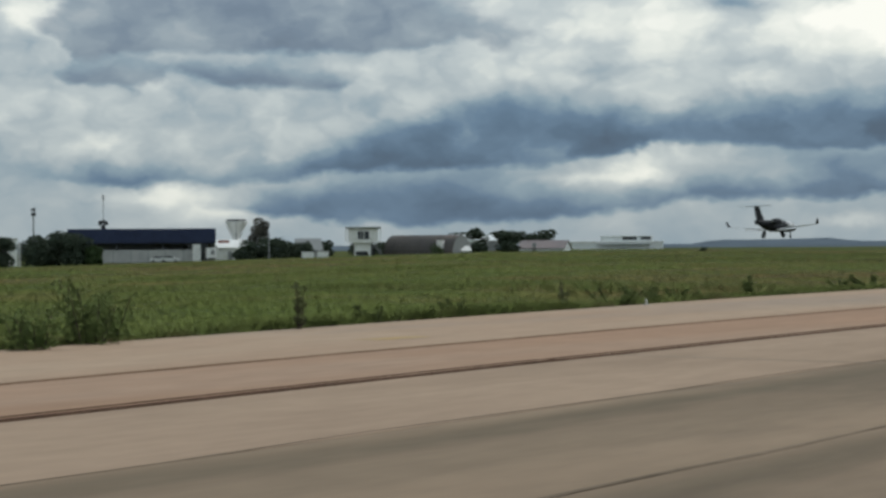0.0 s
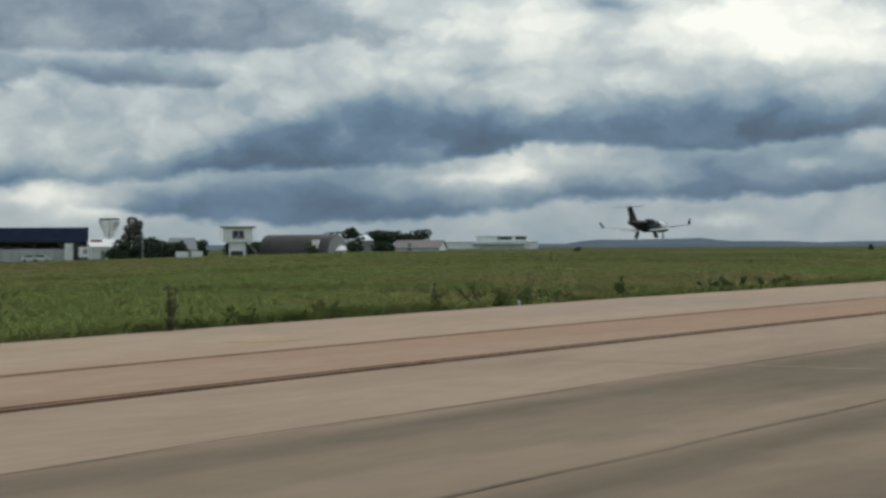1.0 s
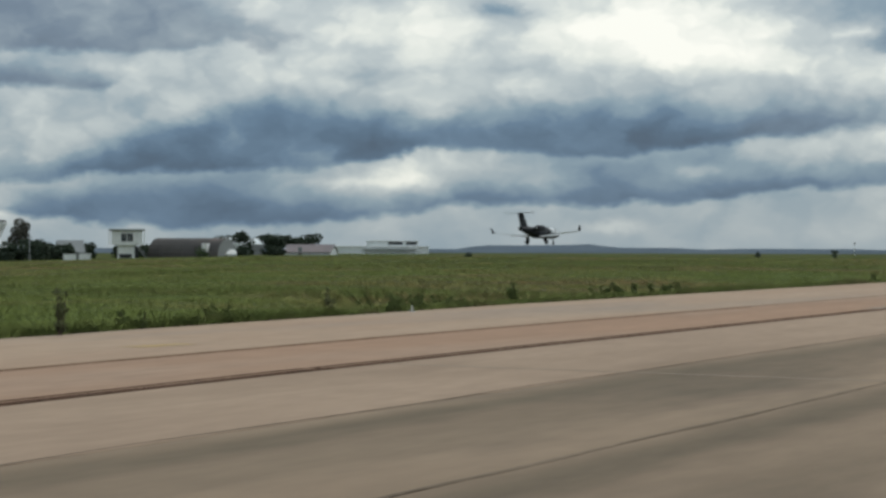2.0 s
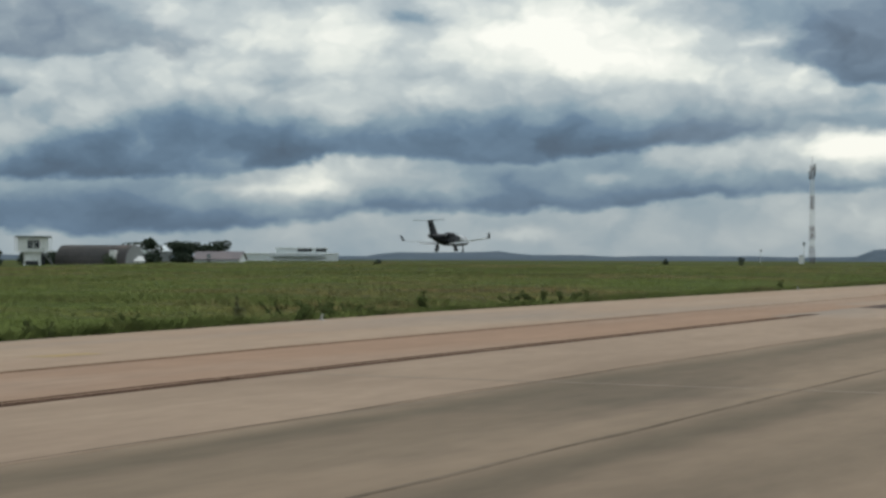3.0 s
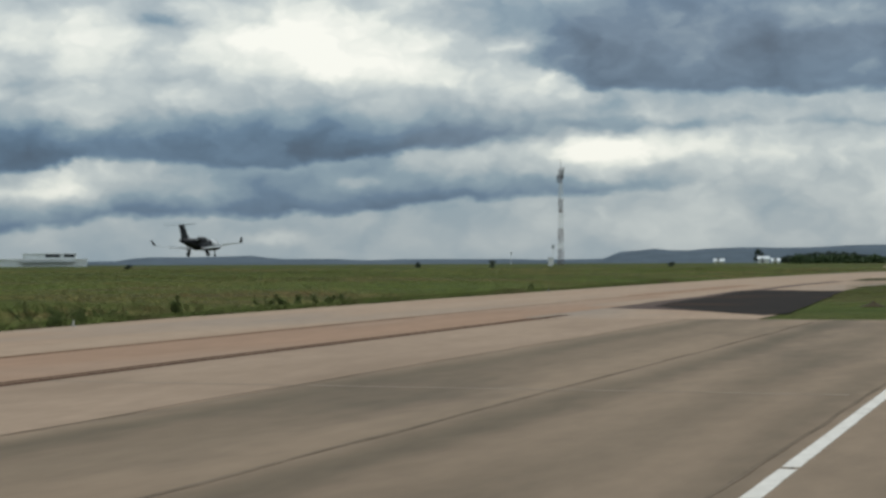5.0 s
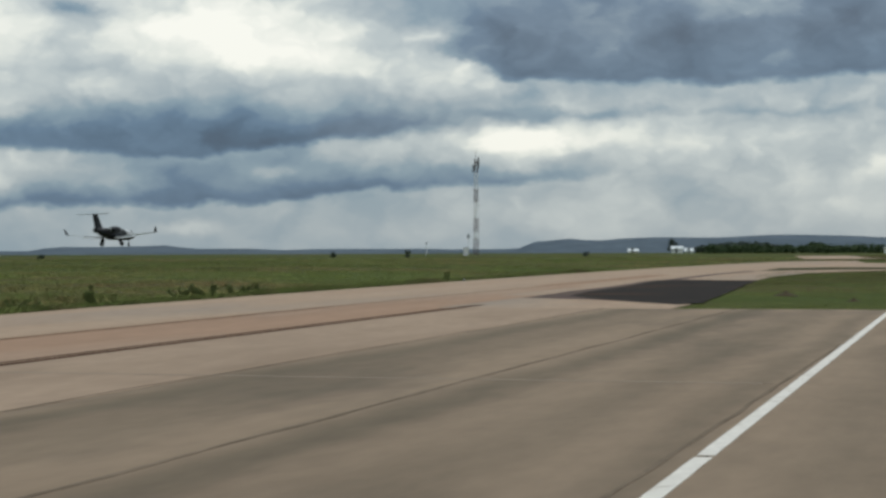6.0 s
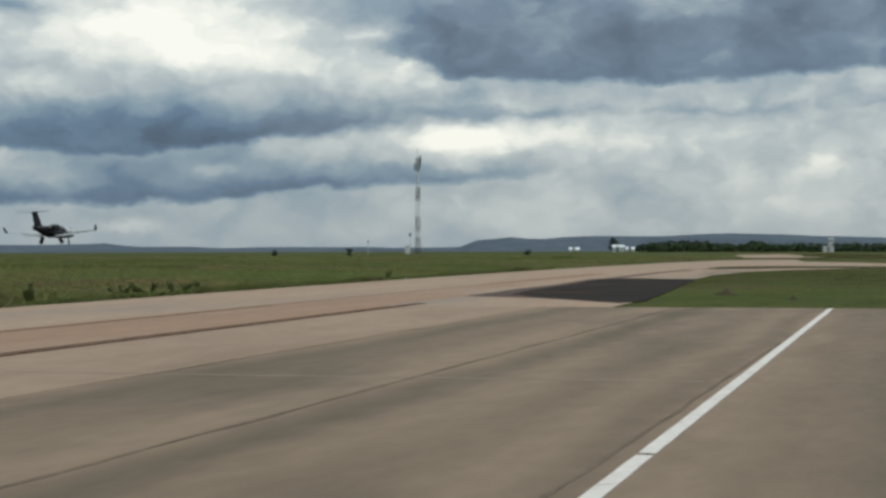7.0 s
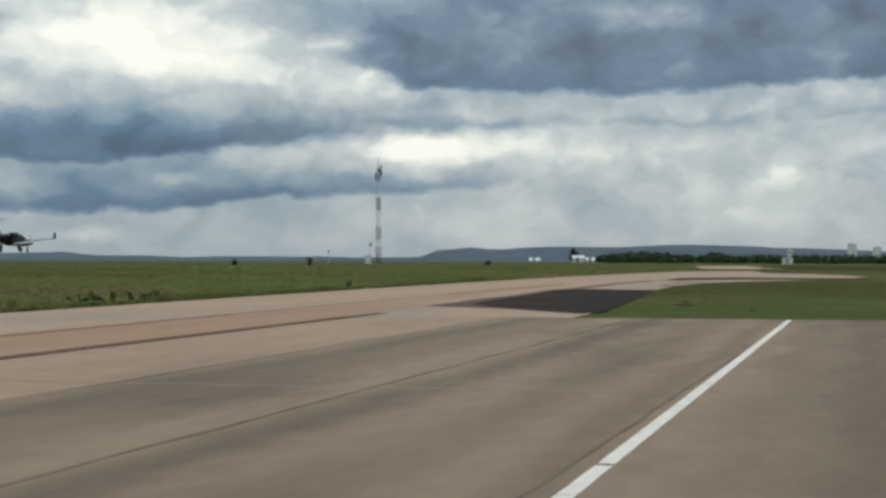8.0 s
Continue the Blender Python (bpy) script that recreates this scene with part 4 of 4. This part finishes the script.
def terminal():
    d = 620
    root = empty("terminal", stand(29.4, d), "long pale terminal building with dark window bands", "building")
    part("wall", abox(-21, 12.0, 0, 14, -0.2, 2.1), M_PALE, root, "pale cladding wall")
    part("upper_wall", abox(-8, 8.7, 1.0, 14, 2.4, 4.0), M_PALE, root, "pale cladding wall")
    part("roof", abox(-8.3, 9.0, 0.7, 14.3, 4.0, 4.15, bevel=0.04), M_WHITE, root)
    part("lower_roof", abox(-21.3, 12.3, -0.3, 14.3, 2.1, 2.4, bevel=0.04), M_WHITE, root)
    part("canopy", abox(-9.0, 8.0, -1.2, 0, 1.3, 1.5), M_GREYWALL, root, "grey canopy edge")
    for x0, x1 in ((-1.0, 3.6), (4.9, 8.2)):
        w = part("window_band", abox(x0, x1, 0.93, 1.02, 2.95, 3.9), M_GLASS, root, "dark window band")
        for i in range(1, 4):
            x = x0 + (x1 - x0) * i / 4
            part("mullion", abox(x - 0.04, x + 0.04, 0.90, 0.93, 2.95, 3.9), M_GREYWALL, w)


terminal()


# ---- radio mast ----
def radio_mast():
    d, h = 505, 27.8
    root = empty("radio_mast", stand(14.27, d), "tall lattice radio mast in faded red and white bands", "mast")
    bands = ((0.0, 0.16, True), (0.16, 0.22, False), (0.22, 0.35, True), (0.35, 0.50, False), (0.50, 0.63, True), (0.63, 0.78, False), (0.78, 0.91, True))
    for lo_f, hi_f, dark in bands:
        z0, z1 = h * lo_f, h * hi_f
        mat = M_ORANGE if dark else M_WHITE
        leg, brace = (0.085, 0.045) if dark else (0.06, 0.03)
        bm = bmesh.new()
        def ring(z):
            w = 0.78 - 0.38 * z / h
            return [Vector((w * math.cos(2 * math.pi * i / 3 + 0.5), w * math.sin(2 * math.pi * i / 3 + 0.5), z)) for i in range(3)]
        n = 4
        for k in range(n):
            lo, hi = ring(z0 + (z1 - z0) * k / n), ring(z0 + (z1 - z0) * (k + 1) / n)
            for i in range(3):
                j = (i + 1) % 3
                rod(bm, lo[i], hi[i], leg, n=5)
                rod(bm, lo[i], hi[j], brace, n=4)
                rod(bm, hi[i], hi[j], brace, n=4)
        part("lattice_section", bm, mat, root, "faded dark red lattice section" if dark else "white lattice section")
    part("top_pole", rod(bmesh.new(), (0, 0, h * 0.91), (0, 0, h), 0.09, 0.05), M_GALV, root)
    for z, x in ((22.0, -0.75), (24.0, 0.7), (22.8, 0.65)):
        part("antenna", abox(x - 0.16, x + 0.16, -0.2, 0.2, z, z + 1.9, bevel=0.03), M_SHADE, root, "dark panel antenna")
    for z in (8.3, 13.2, 17.5):
        part("side_arm", rod(bmesh.new(), (0, 0, z), (1.3, -0.2, z), 0.05, 0.03), M_GALV, root)
    cabin = empty("equipment_cabin", stand(14.58, d - 4), "small white equipment cabin at the mast's foot", "cabin")
    part("body", abox(-0.6, 0.6, 0, 1.6, -0.1, 2.0, bevel=0.05), M_WHITE, cabin)
    part("roof", abox(-0.75, 0.75, -0.1, 1.7, 2.0, 2.15), M_CONCRETE_T, cabin)
    aux = empty("short_mast", stand(14.5, d + 5), "short white pole with a small antenna", "mast")
    part("pole", rod(bmesh.new(), (0, 0, -0.1), (0, 0, 5.4), 0.09, 0.05), M_WHITE, aux)
    part("antenna", abox(-0.3, 0.3, -0.1, 0.1, 4.6, 5.6), M_GALV, aux)
    aux2 = empty("short_mast", stand(15.75, d + 5), "thin pale pole with a small antenna", "mast")
    part("pole", rod(bmesh.new(), (0, 0, -0.1), (0, 0, 3.6), 0.06, 0.04), M_WHITE, aux2)
    part("antenna", abox(-0.2, 0.2, -0.1, 0.1, 3.0, 3.6), M_GALV, aux2)


radio_mast()

# white houses and towers far beyond the taxiway
for az, d, w, h in ((9.6, 800, 4.0, 0.7), (8.3, 740, 4.2, 1.6), (7.95, 745, 3.0, 0.8), (7.55, 880, 5.0, 1.4), (7.3, 884, 3.0, 2.2)):
    gabled(az, d, w, h, h + 0.9, 6, "far white farmhouse with a low pale roof", M_WHITE, M_PALE, 0, "farmhouse", True, "far white farmhouses")


def far_tower(az, d, w, h, label, storeys):
    root = empty("tower_block", stand(az, d, 0, dip(d)), label, "building", "far white tower blocks")
    part("wall", abox(-w / 2, w / 2, 0, w, -4.0, h), M_WHITE, root)
    part("roof_house", abox(-w / 4, w / 5, w / 4, w * 0.7, h, h + 1.2), M_WHITE, root)
    for i in range(storeys):
        for x in (-0.25, 0.2):
            part("window", abox(w * x - 0.5, w * x + 0.5, -0.05, 0.02, h * (i + 0.35) / storeys, h * (i + 0.7) / storeys), M_CONCRETE_T, root)


far_tower(0.30, 1500, 7.0, 13.0, "white tower block far beyond the trees", 4)
far_tower(-0.42, 1500, 6.5, 10.4, "lower white tower block far beyond the trees", 3)


def white_beacon():
    root = empty("beacon_tower", stand(2.16, 620, 0, 0.4), "white airfield beacon tower with a wider cab", "tower")
    part("base", abox(-1.7, 1.7, 0, 3.2, -0.6, 1.45, bevel=0.06), M_WHITE, root)
    part("base_roof", abox(-1.8, 1.8, -0.1, 3.3, 1.45, 1.6), M_CONCRETE_T, root)
    part("shaft", abox(0.05, 1.15, 0.6, 2.0, 1.6, 2.3), M_WHITE, root)
    part("cab", abox(-0.1, 1.7, 0.3, 2.4, 2.3, 4.0, bevel=0.12), M_WHITE, root)
    part("window_band", abox(-0.05, 1.65, 0.26, 0.32, 2.9, 3.35), M_GREYWALL, root)
    part("door", abox(-0.5, 0.3, -0.04, 0.02, -0.3, 1.2), M_GREYWALL, root)


white_beacon()


# ---- the jet, low over the far runway ----
def ellipse(y, cx, cz, rx, rz, n=20):
    return [(cx + rx * math.cos(2 * math.pi * i / n), y, cz + rz * math.sin(2 * math.pi * i / n)) for i in range(n)]


def wing_half(s, root_pts, tip_pts, n=10):
    """A tapered half wing: leading y, trailing y, z, thickness at root and tip."""
    bm = bmesh.new()
    rings = []
    for x, lead, trail, z, th in (root_pts, tip_pts):
        r = []
        for i in range(n):
            a = 2 * math.pi * i / n
            c = (lead + trail) / 2 + (lead - trail) / 2 * math.cos(a)
            r.append((s * x, c, z + th / 2 * math.sin(a) * (0.65 + 0.35 * math.cos(a))))
        rings.append(r)
    return loft(bm, rings)


def jet(m):
    root = empty("business_jet", m, "small twin-engined business jet, white with a black tail, gear down", "aircraft")
    zc = 1.95
    front = ((8.0, 0.05, 0.05, -0.32), (7.7, 0.28, 0.25, -0.28), (7.1, 0.52, 0.47, -0.2), (6.2, 0.72, 0.68, -0.1), (5.2, 0.83, 0.86, 0.0), (3.8, 0.87, 0.9, 0.02), (3.0, 0.87, 0.9, 0.02))
    rear = ((3.0, 0.872, 0.902, 0.02), (-1.2, 0.872, 0.902, 0.02), (-3.0, 0.8, 0.84, 0.08), (-4.8, 0.58, 0.64, 0.24), (-6.4, 0.32, 0.38, 0.42), (-7.2, 0.14, 0.18, 0.52))
    bm = bmesh.new()
    loft(bm, [ellipse(y, 0, zc + dz, rx, rz) for y, rx, rz, dz in front])
    fus = part("fuselage", bm, M_JETWHITE, root, "glossy white forward fuselage", True)
    # black runs forward of the tail livery to paint in the silhouette
    bm = bmesh.new()
    loft(bm, [ellipse(y, 0, zc + dz, rx, rz) for y, rx, rz, dz in rear])
    part("tail_cone", bm, M_JETDARK, root, "black rear fuselage, silhouette shade carried over the centre", True)
    # shade under the fuselage is painted as a dark lower shell
    bm = bmesh.new()
    loft(bm, [ellipse(y, 0, zc - 0.26 - k, r, h) for y, r, h, k in ((7.75, 0.2, 0.18, 0.08), (7.2, 0.50, 0.42, 0.02), (6.2, 0.73, 0.62, 0.0), (4.5, 0.885, 0.72, 0.0), (2.0, 0.90, 0.74, 0.0), (-1.6, 0.90, 0.74, 0.0), (-3.0, 0.6, 0.5, 0.0))])
    part("belly", bm, M_JETDARK, root, "dark lower fuselage and belly fairing, underside shade painted in", True)
    for s in (-1, 1):
        for i in range(5):
            bm = bmesh.new()
            rod(bm, (s * 0.80, 3.4 - 1.0 * i, zc + 0.32), (s * 0.86, 3.4 - 1.0 * i, zc + 0.30), 0.17, n=10)
            part("cabin_window", bm, M_GLASS, fus)
        bm = bmesh.new()
        loft(bm, [[(s * 0.10, 6.55, zc + 0.50), (s * 0.62, 6.15, zc + 0.32), (s * 0.76, 5.5, zc + 0.42), (s * 0.2, 5.75, zc + 0.84)], [(s * 0.10, 6.45, zc + 0.45), (s * 0.58, 6.1, zc + 0.28), (s * 0.72, 5.45, zc + 0.38), (s * 0.2, 5.65, zc + 0.80)]])
        part("windscreen", bm, M_GLASS, fus)
        w = part("wing", wing_half(s, (0.6, 1.4, -1.7, 1.42, 0.26), (7.7, -0.55, -1.65, 1.95, 0.08)), M_JETWHITE, root, "white tapered wing", True)
        bm = bmesh.new()
        loft(bm, [[(s * 7.7, -0.6, 1.95), (s * 7.7, -1.6, 1.95), (s * 7.78, -1.6, 1.95), (s * 7.78, -0.6, 1.95)], [(s * 8.0, -1.35, 2.85), (s * 8.0, -1.85, 2.85), (s * 8.05, -1.85, 2.85), (s * 8.05, -1.35, 2.85)]])
        part("winglet", bm, M_JETDARK, w, "black upswept winglet")
        bm = bmesh.new()
        loft(bm, [[(s * x, -1.55, z), (s * x, -2.15, z - 0.32), (s * x, -2.12, z - 0.37), (s * x, -1.5, z - 0.08)] for x, z in ((1.0, 1.44), (4.6, 1.68))])
        part("flap", bm, M_JETWHITE, w, "lowered white flap")
        bm = bmesh.new()
        prof = ((-1.3, 0.40), (-1.5, 0.47), (-2.4, 0.52), (-3.6, 0.46), (-4.3, 0.32))
        loft(bm, [ellipse(y, s * 1.45, zc + 0.62, r, r) for y, r in prof])
        e = part("engine", bm, M_JETDARK, root, "dark engine nacelle", True)
        part("intake", rod(bmesh.new(), (s * 1.45, -1.28, zc + 0.62), (s * 1.45, -1.36, zc + 0.62), 0.34, n=14), M_SHADE, e)
        part("exhaust", rod(bmesh.new(), (s * 1.45, -4.25, zc + 0.62), (s * 1.45, -4.55, zc + 0.62), 0.24, 0.2, 12), M_GALV, e)
        part("pylon", abox(min(s * 0.6, s * 1.1), max(s * 0.6, s * 1.1), -3.5, -2.0, zc + 0.52, zc + 0.68), M_JETDARK, e)
        # the right half's shade is put in with a greyer copy of the white
        part("tailplane", wing_half(s, (0.0, -6.5, -7.9, 4.98, 0.16), (2.75, -7.35, -8.15, 5.02, 0.07)), M_JETWHITE if s < 0 else M_JETSHADED, root, "tailplane half, white on the left, painted in shaded grey on the right", True)
        g = part("main_gear", rod(bmesh.new(), (s * 1.55, -0.9, 1.35), (s * 1.75, -0.95, 0.28), 0.15, 0.13), M_JETDARK, root, "main landing gear leg")
        part("wheel", rod(bmesh.new(), (s * 1.55, -0.95, 0.30), (s * 1.98, -0.95, 0.30), 0.33, n=14), M_RUBBER, g)
        part("gear_door", abox(min(s * 1.55, s * 1.62), max(s * 1.55, s * 1.62), -1.6, -0.35, 0.45, 1.35), M_JETDARK, g)
    bm = bmesh.new()
    loft(bm, [[(x, -4.3, 2.6), (x, -6.7, 2.5), (x, -7.6, 5.05), (x, -6.3, 5.05)] for x in (-0.1, 0.1)])
    fin = part("fin", bm, M_JETDARK, root, "black swept tail fin")
    bm = bmesh.new()
    loft(bm, [[(x, -6.72, 2.7), (x, -7.1, 2.7), (x, -7.9, 4.9), (x, -7.57, 4.9)] for x in (-0.05, 0.05)])
    part("rudder", bm, M_JETDARK, fin)
    g = part("nose_gear", rod(bmesh.new(), (0, 5.6, 1.3), (0, 5.75, 0.24), 0.10, 0.09), M_JETDARK, root, "nose landing gear leg")
    part("wheel", rod(bmesh.new(), (-0.1, 5.75, 0.24), (0.1, 5.75, 0.24), 0.23, n=12), M_RUBBER, g)
    return root


jx, jy = place(24.98, 318)
jet(pose(jx, jy, 2.42, -0.5, -1.6, 0.5))


# ---- the taxiway's edge ----
def marker(x, y, h):
    root = empty("edge_marker", pose(x, y, -0.01), "small white taxiway edge marker peg", "marker", "edge markers")
    part("base", rod(bmesh.new(), (0, 0, 0), (0, 0, 0.03), 0.09, 0.08, 10), M_CONCRETE_T, root)
    part("stem", rod(bmesh.new(), (0, 0, 0.03), (0, 0, h), 0.022, 0.02, 8), M_MARKER, root)
    part("cap", rod(bmesh.new(), (0, 0, h), (0, 0, h + 0.04), 0.028, 0.012, 8), M_MARKER, root)


marker(bend(-22.5, 43.0), 43.0, 0.12)
marker(bend(-22.6, 96.0), 96.0, 0.12)


def mound(x, y, w, h, seed, label):
    bm = bmesh.new()
    n, rings = 14, 5
    rows = []
    for k in range(rings):
        f = k / (rings - 1)
        rows.append([(w * (1 - f) * (1 + 0.25 * noise.noise((i, k, seed))) * math.cos(2 * math.pi * i / n), w * 0.8 * (1 - f) * math.sin(2 * math.pi * i / n), h * f ** 0.7 - 0.05) for i in range(n)])
    rows[-1] = [(0.03 * math.cos(i), 0.03 * math.sin(i), h) for i in range(n)]
    loft(bm, rows)
    ob = new("soil_mound", mesh_of("soil_mound", bm, M_MOUND, True))
    ob.location = (x, y, -0.03)
    tagged(ob, label, "mound", "soil mounds")


mound(-6.05, 67.0, 0.55, 0.20, 1, "small heap of dark brown soil on the grass island")
mound(-3.4, 60.5, 0.35, 0.12, 2, "low heap of brown soil on the grass island")

# big shrub, thin weeds and low clumps along the edge
shrub(-22.6, 22.0, 1.15, 1.3, 201, "large leafy green shrub at the pavement edge", count=900, stalks=9)
shrub(-22.2, 20.3, 0.75, 1.2, 202, "leafy green shrub at the pavement edge", count=600, stalks=7)
shrub(-23.4, 23.2, 0.95, 1.0, 203, "leafy green shrub at the pavement edge", count=600, stalks=7)
shrub(-22.6, 27.9, 0.95, 0.35, 204, "tall thin dark weed at the pavement edge", M_WEED, 160, 4)
shrub(-23.2, 39.2, 0.72, 0.3, 205, "tall thin dark weed at the pavement edge", M_WEED, 130, 3)
shrub(-23.3, 41.5, 0.48, 1.9, 206, "low dark green spreading shrub", count=500, stalks=8)
shrub(-23.3, 42.9, 0.50, 2.0, 207, "low dark green spreading shrub", count=500, stalks=8)
shrub(-23.6, 44.6, 0.42, 1.8, 208, "low dark green spreading shrub", count=420, stalks=7)
shrub(-24.3, 51.0, 0.62, 0.5, 209, "small upright cone-shaped green shrub", count=380, stalks=4)
shrub(-24.4, 59.0, 0.42, 1.2, 210, "leafy green shrub at the pavement edge", count=320, stalks=4)
shrub(-24.6, 62.0, 0.48, 1.6, 211, "leafy green shrub at the pavement edge", count=420, stalks=6)
shrub(-24.5, 64.5, 0.46, 1.6, 212, "leafy green shrub at the pavement edge", count=420, stalks=6)
shrub(-24.4, 66.8, 0.42, 1.5, 213, "leafy green shrub at the pavement edge", count=380, stalks=5)
shrub(-22.9, 31.0, 0.40, 0.9, 214, "low green shrub at the pavement edge", count=300, stalks=6)
shrub(-23.3, 34.6, 0.45, 0.8, 215, "low green shrub at the pavement edge", count=300, stalks=6)
shrub(-23.5, 93.0, 0.5, 0.6, 216, "low green shrub at the pavement edge", count=220, stalks=4)


# ---- grass ----
def grass(name, count, pick, seed, label, mat=None, tall=(0.08, 0.24), blades=12):
    rnd = np.random.RandomState(seed)
    vs, fs = [], []
    made = 0
    while made < count:
        x, y = pick(rnd)
        if x is None:
            continue
        made += 1
        z = ground_z(x, y) - 0.02
        patch = 0.70 + 0.5 * noise.noise((x * 0.15, y * 0.15, 7.0)) + 0.3 * noise.noise((x * 0.6, y * 0.6, 3.0))
        d = math.hypot(x, y)
        grow = 1 + d / 100
        for _ in range(blades):
            a, b = rnd.uniform(0, 6.28), rnd.uniform(0, 6.28)
            h = rnd.uniform(*tall) * patch * 0.85
            r, w = rnd.uniform(0, 0.2) * grow, 0.009 * grow
            px, py = x + r * math.cos(a), y + r * math.sin(a)
            lx, ly = h * 1.15 * math.cos(b), h * 1.15 * math.sin(b)
            k = len(vs)
            vs += [(px - w * math.sin(b), py + w * math.cos(b), z), (px + w * math.sin(b), py - w * math.cos(b), z), (px + lx, py + ly, z + h)]
            fs.append((k, k + 1, k + 2))
    return raw_mesh(name, vs, fs, mat or M_GRASS, label, "grass", "stuff")


def in_meadow(rnd):
    az, d = rnd.uniform(-3, 50), 24 + 330 * rnd.uniform(0, 1) ** 2.2
    x, y = place(az, d)
    if x > bend(-22.7, y) - 0.15:
        return None, None
    return x, y


def beyond_island(rnd):
    x, y = place(rnd.uniform(-4, 7), rnd.uniform(150, 430))
    if x < -22 or (y < 255 and x < 2.5) or (x + 0.055 * y < 1.5 and 285 < y < 420 and x > -0.085 * y):
        return None, None
    return x, y


def in_clumps(rnd):
    x, y = in_meadow(rnd)
    if x is None or noise.noise((x * 0.06, y * 0.06, 11.0)) + 0.6 * noise.noise((x * 0.35, y * 0.35, 12.0)) < 0.34:
        return None, None
    return x, y


def on_fringe(rnd):
    y = 12 + 130 * rnd.uniform(0, 1) ** 1.3
    return bend(-22.7, y) - 0.12 - abs(rnd.normal(0, 0.45)), y


def on_far_island(rnd):
    x, y = on_island(rnd)
    if x is None or y < 84 + 14 * noise.noise((x * 0.15, y * 0.05, 2.0)):
        return None, None
    return x, y


def on_island(rnd):
    y = 52.5 + 86 * rnd.uniform(0, 1) ** 1.4
    x = rnd.uniform(-13, 12)
    if x < -7.9 - 2.9 * (y - 55) / 44 + 0.7 * noise.noise((x * 0.4, y * 0.2, 6.0)):
        return None, None
    return x, y


grass("meadow_grass", 30000, in_meadow, 5, "tall uneven green and brown meadow grass")
grass("fringe_grass", 6000, on_fringe, 6, "dark ragged grass fringe along the pavement edge", M_FRINGE, tall=(0.12, 0.42))
grass("island_grass", 13000, on_island, 7, "short green grass on the island between taxiways", M_LAWN, tall=(0.03, 0.09))
grass("tall_weeds", 3500, in_clumps, 8, "taller dark weeds in loose clumps across the meadow", M_FRINGE, tall=(0.22, 0.48), blades=10)
grass("dry_island_grass", 5000, on_far_island, 9, "short dry brownish grass at the far side of the island", M_DRY, tall=(0.05, 0.13))
grass("far_meadow_grass", 5000, beyond_island, 10, "dry olive and brown grass beyond the taxiways", M_DRY, tall=(0.10, 0.30))
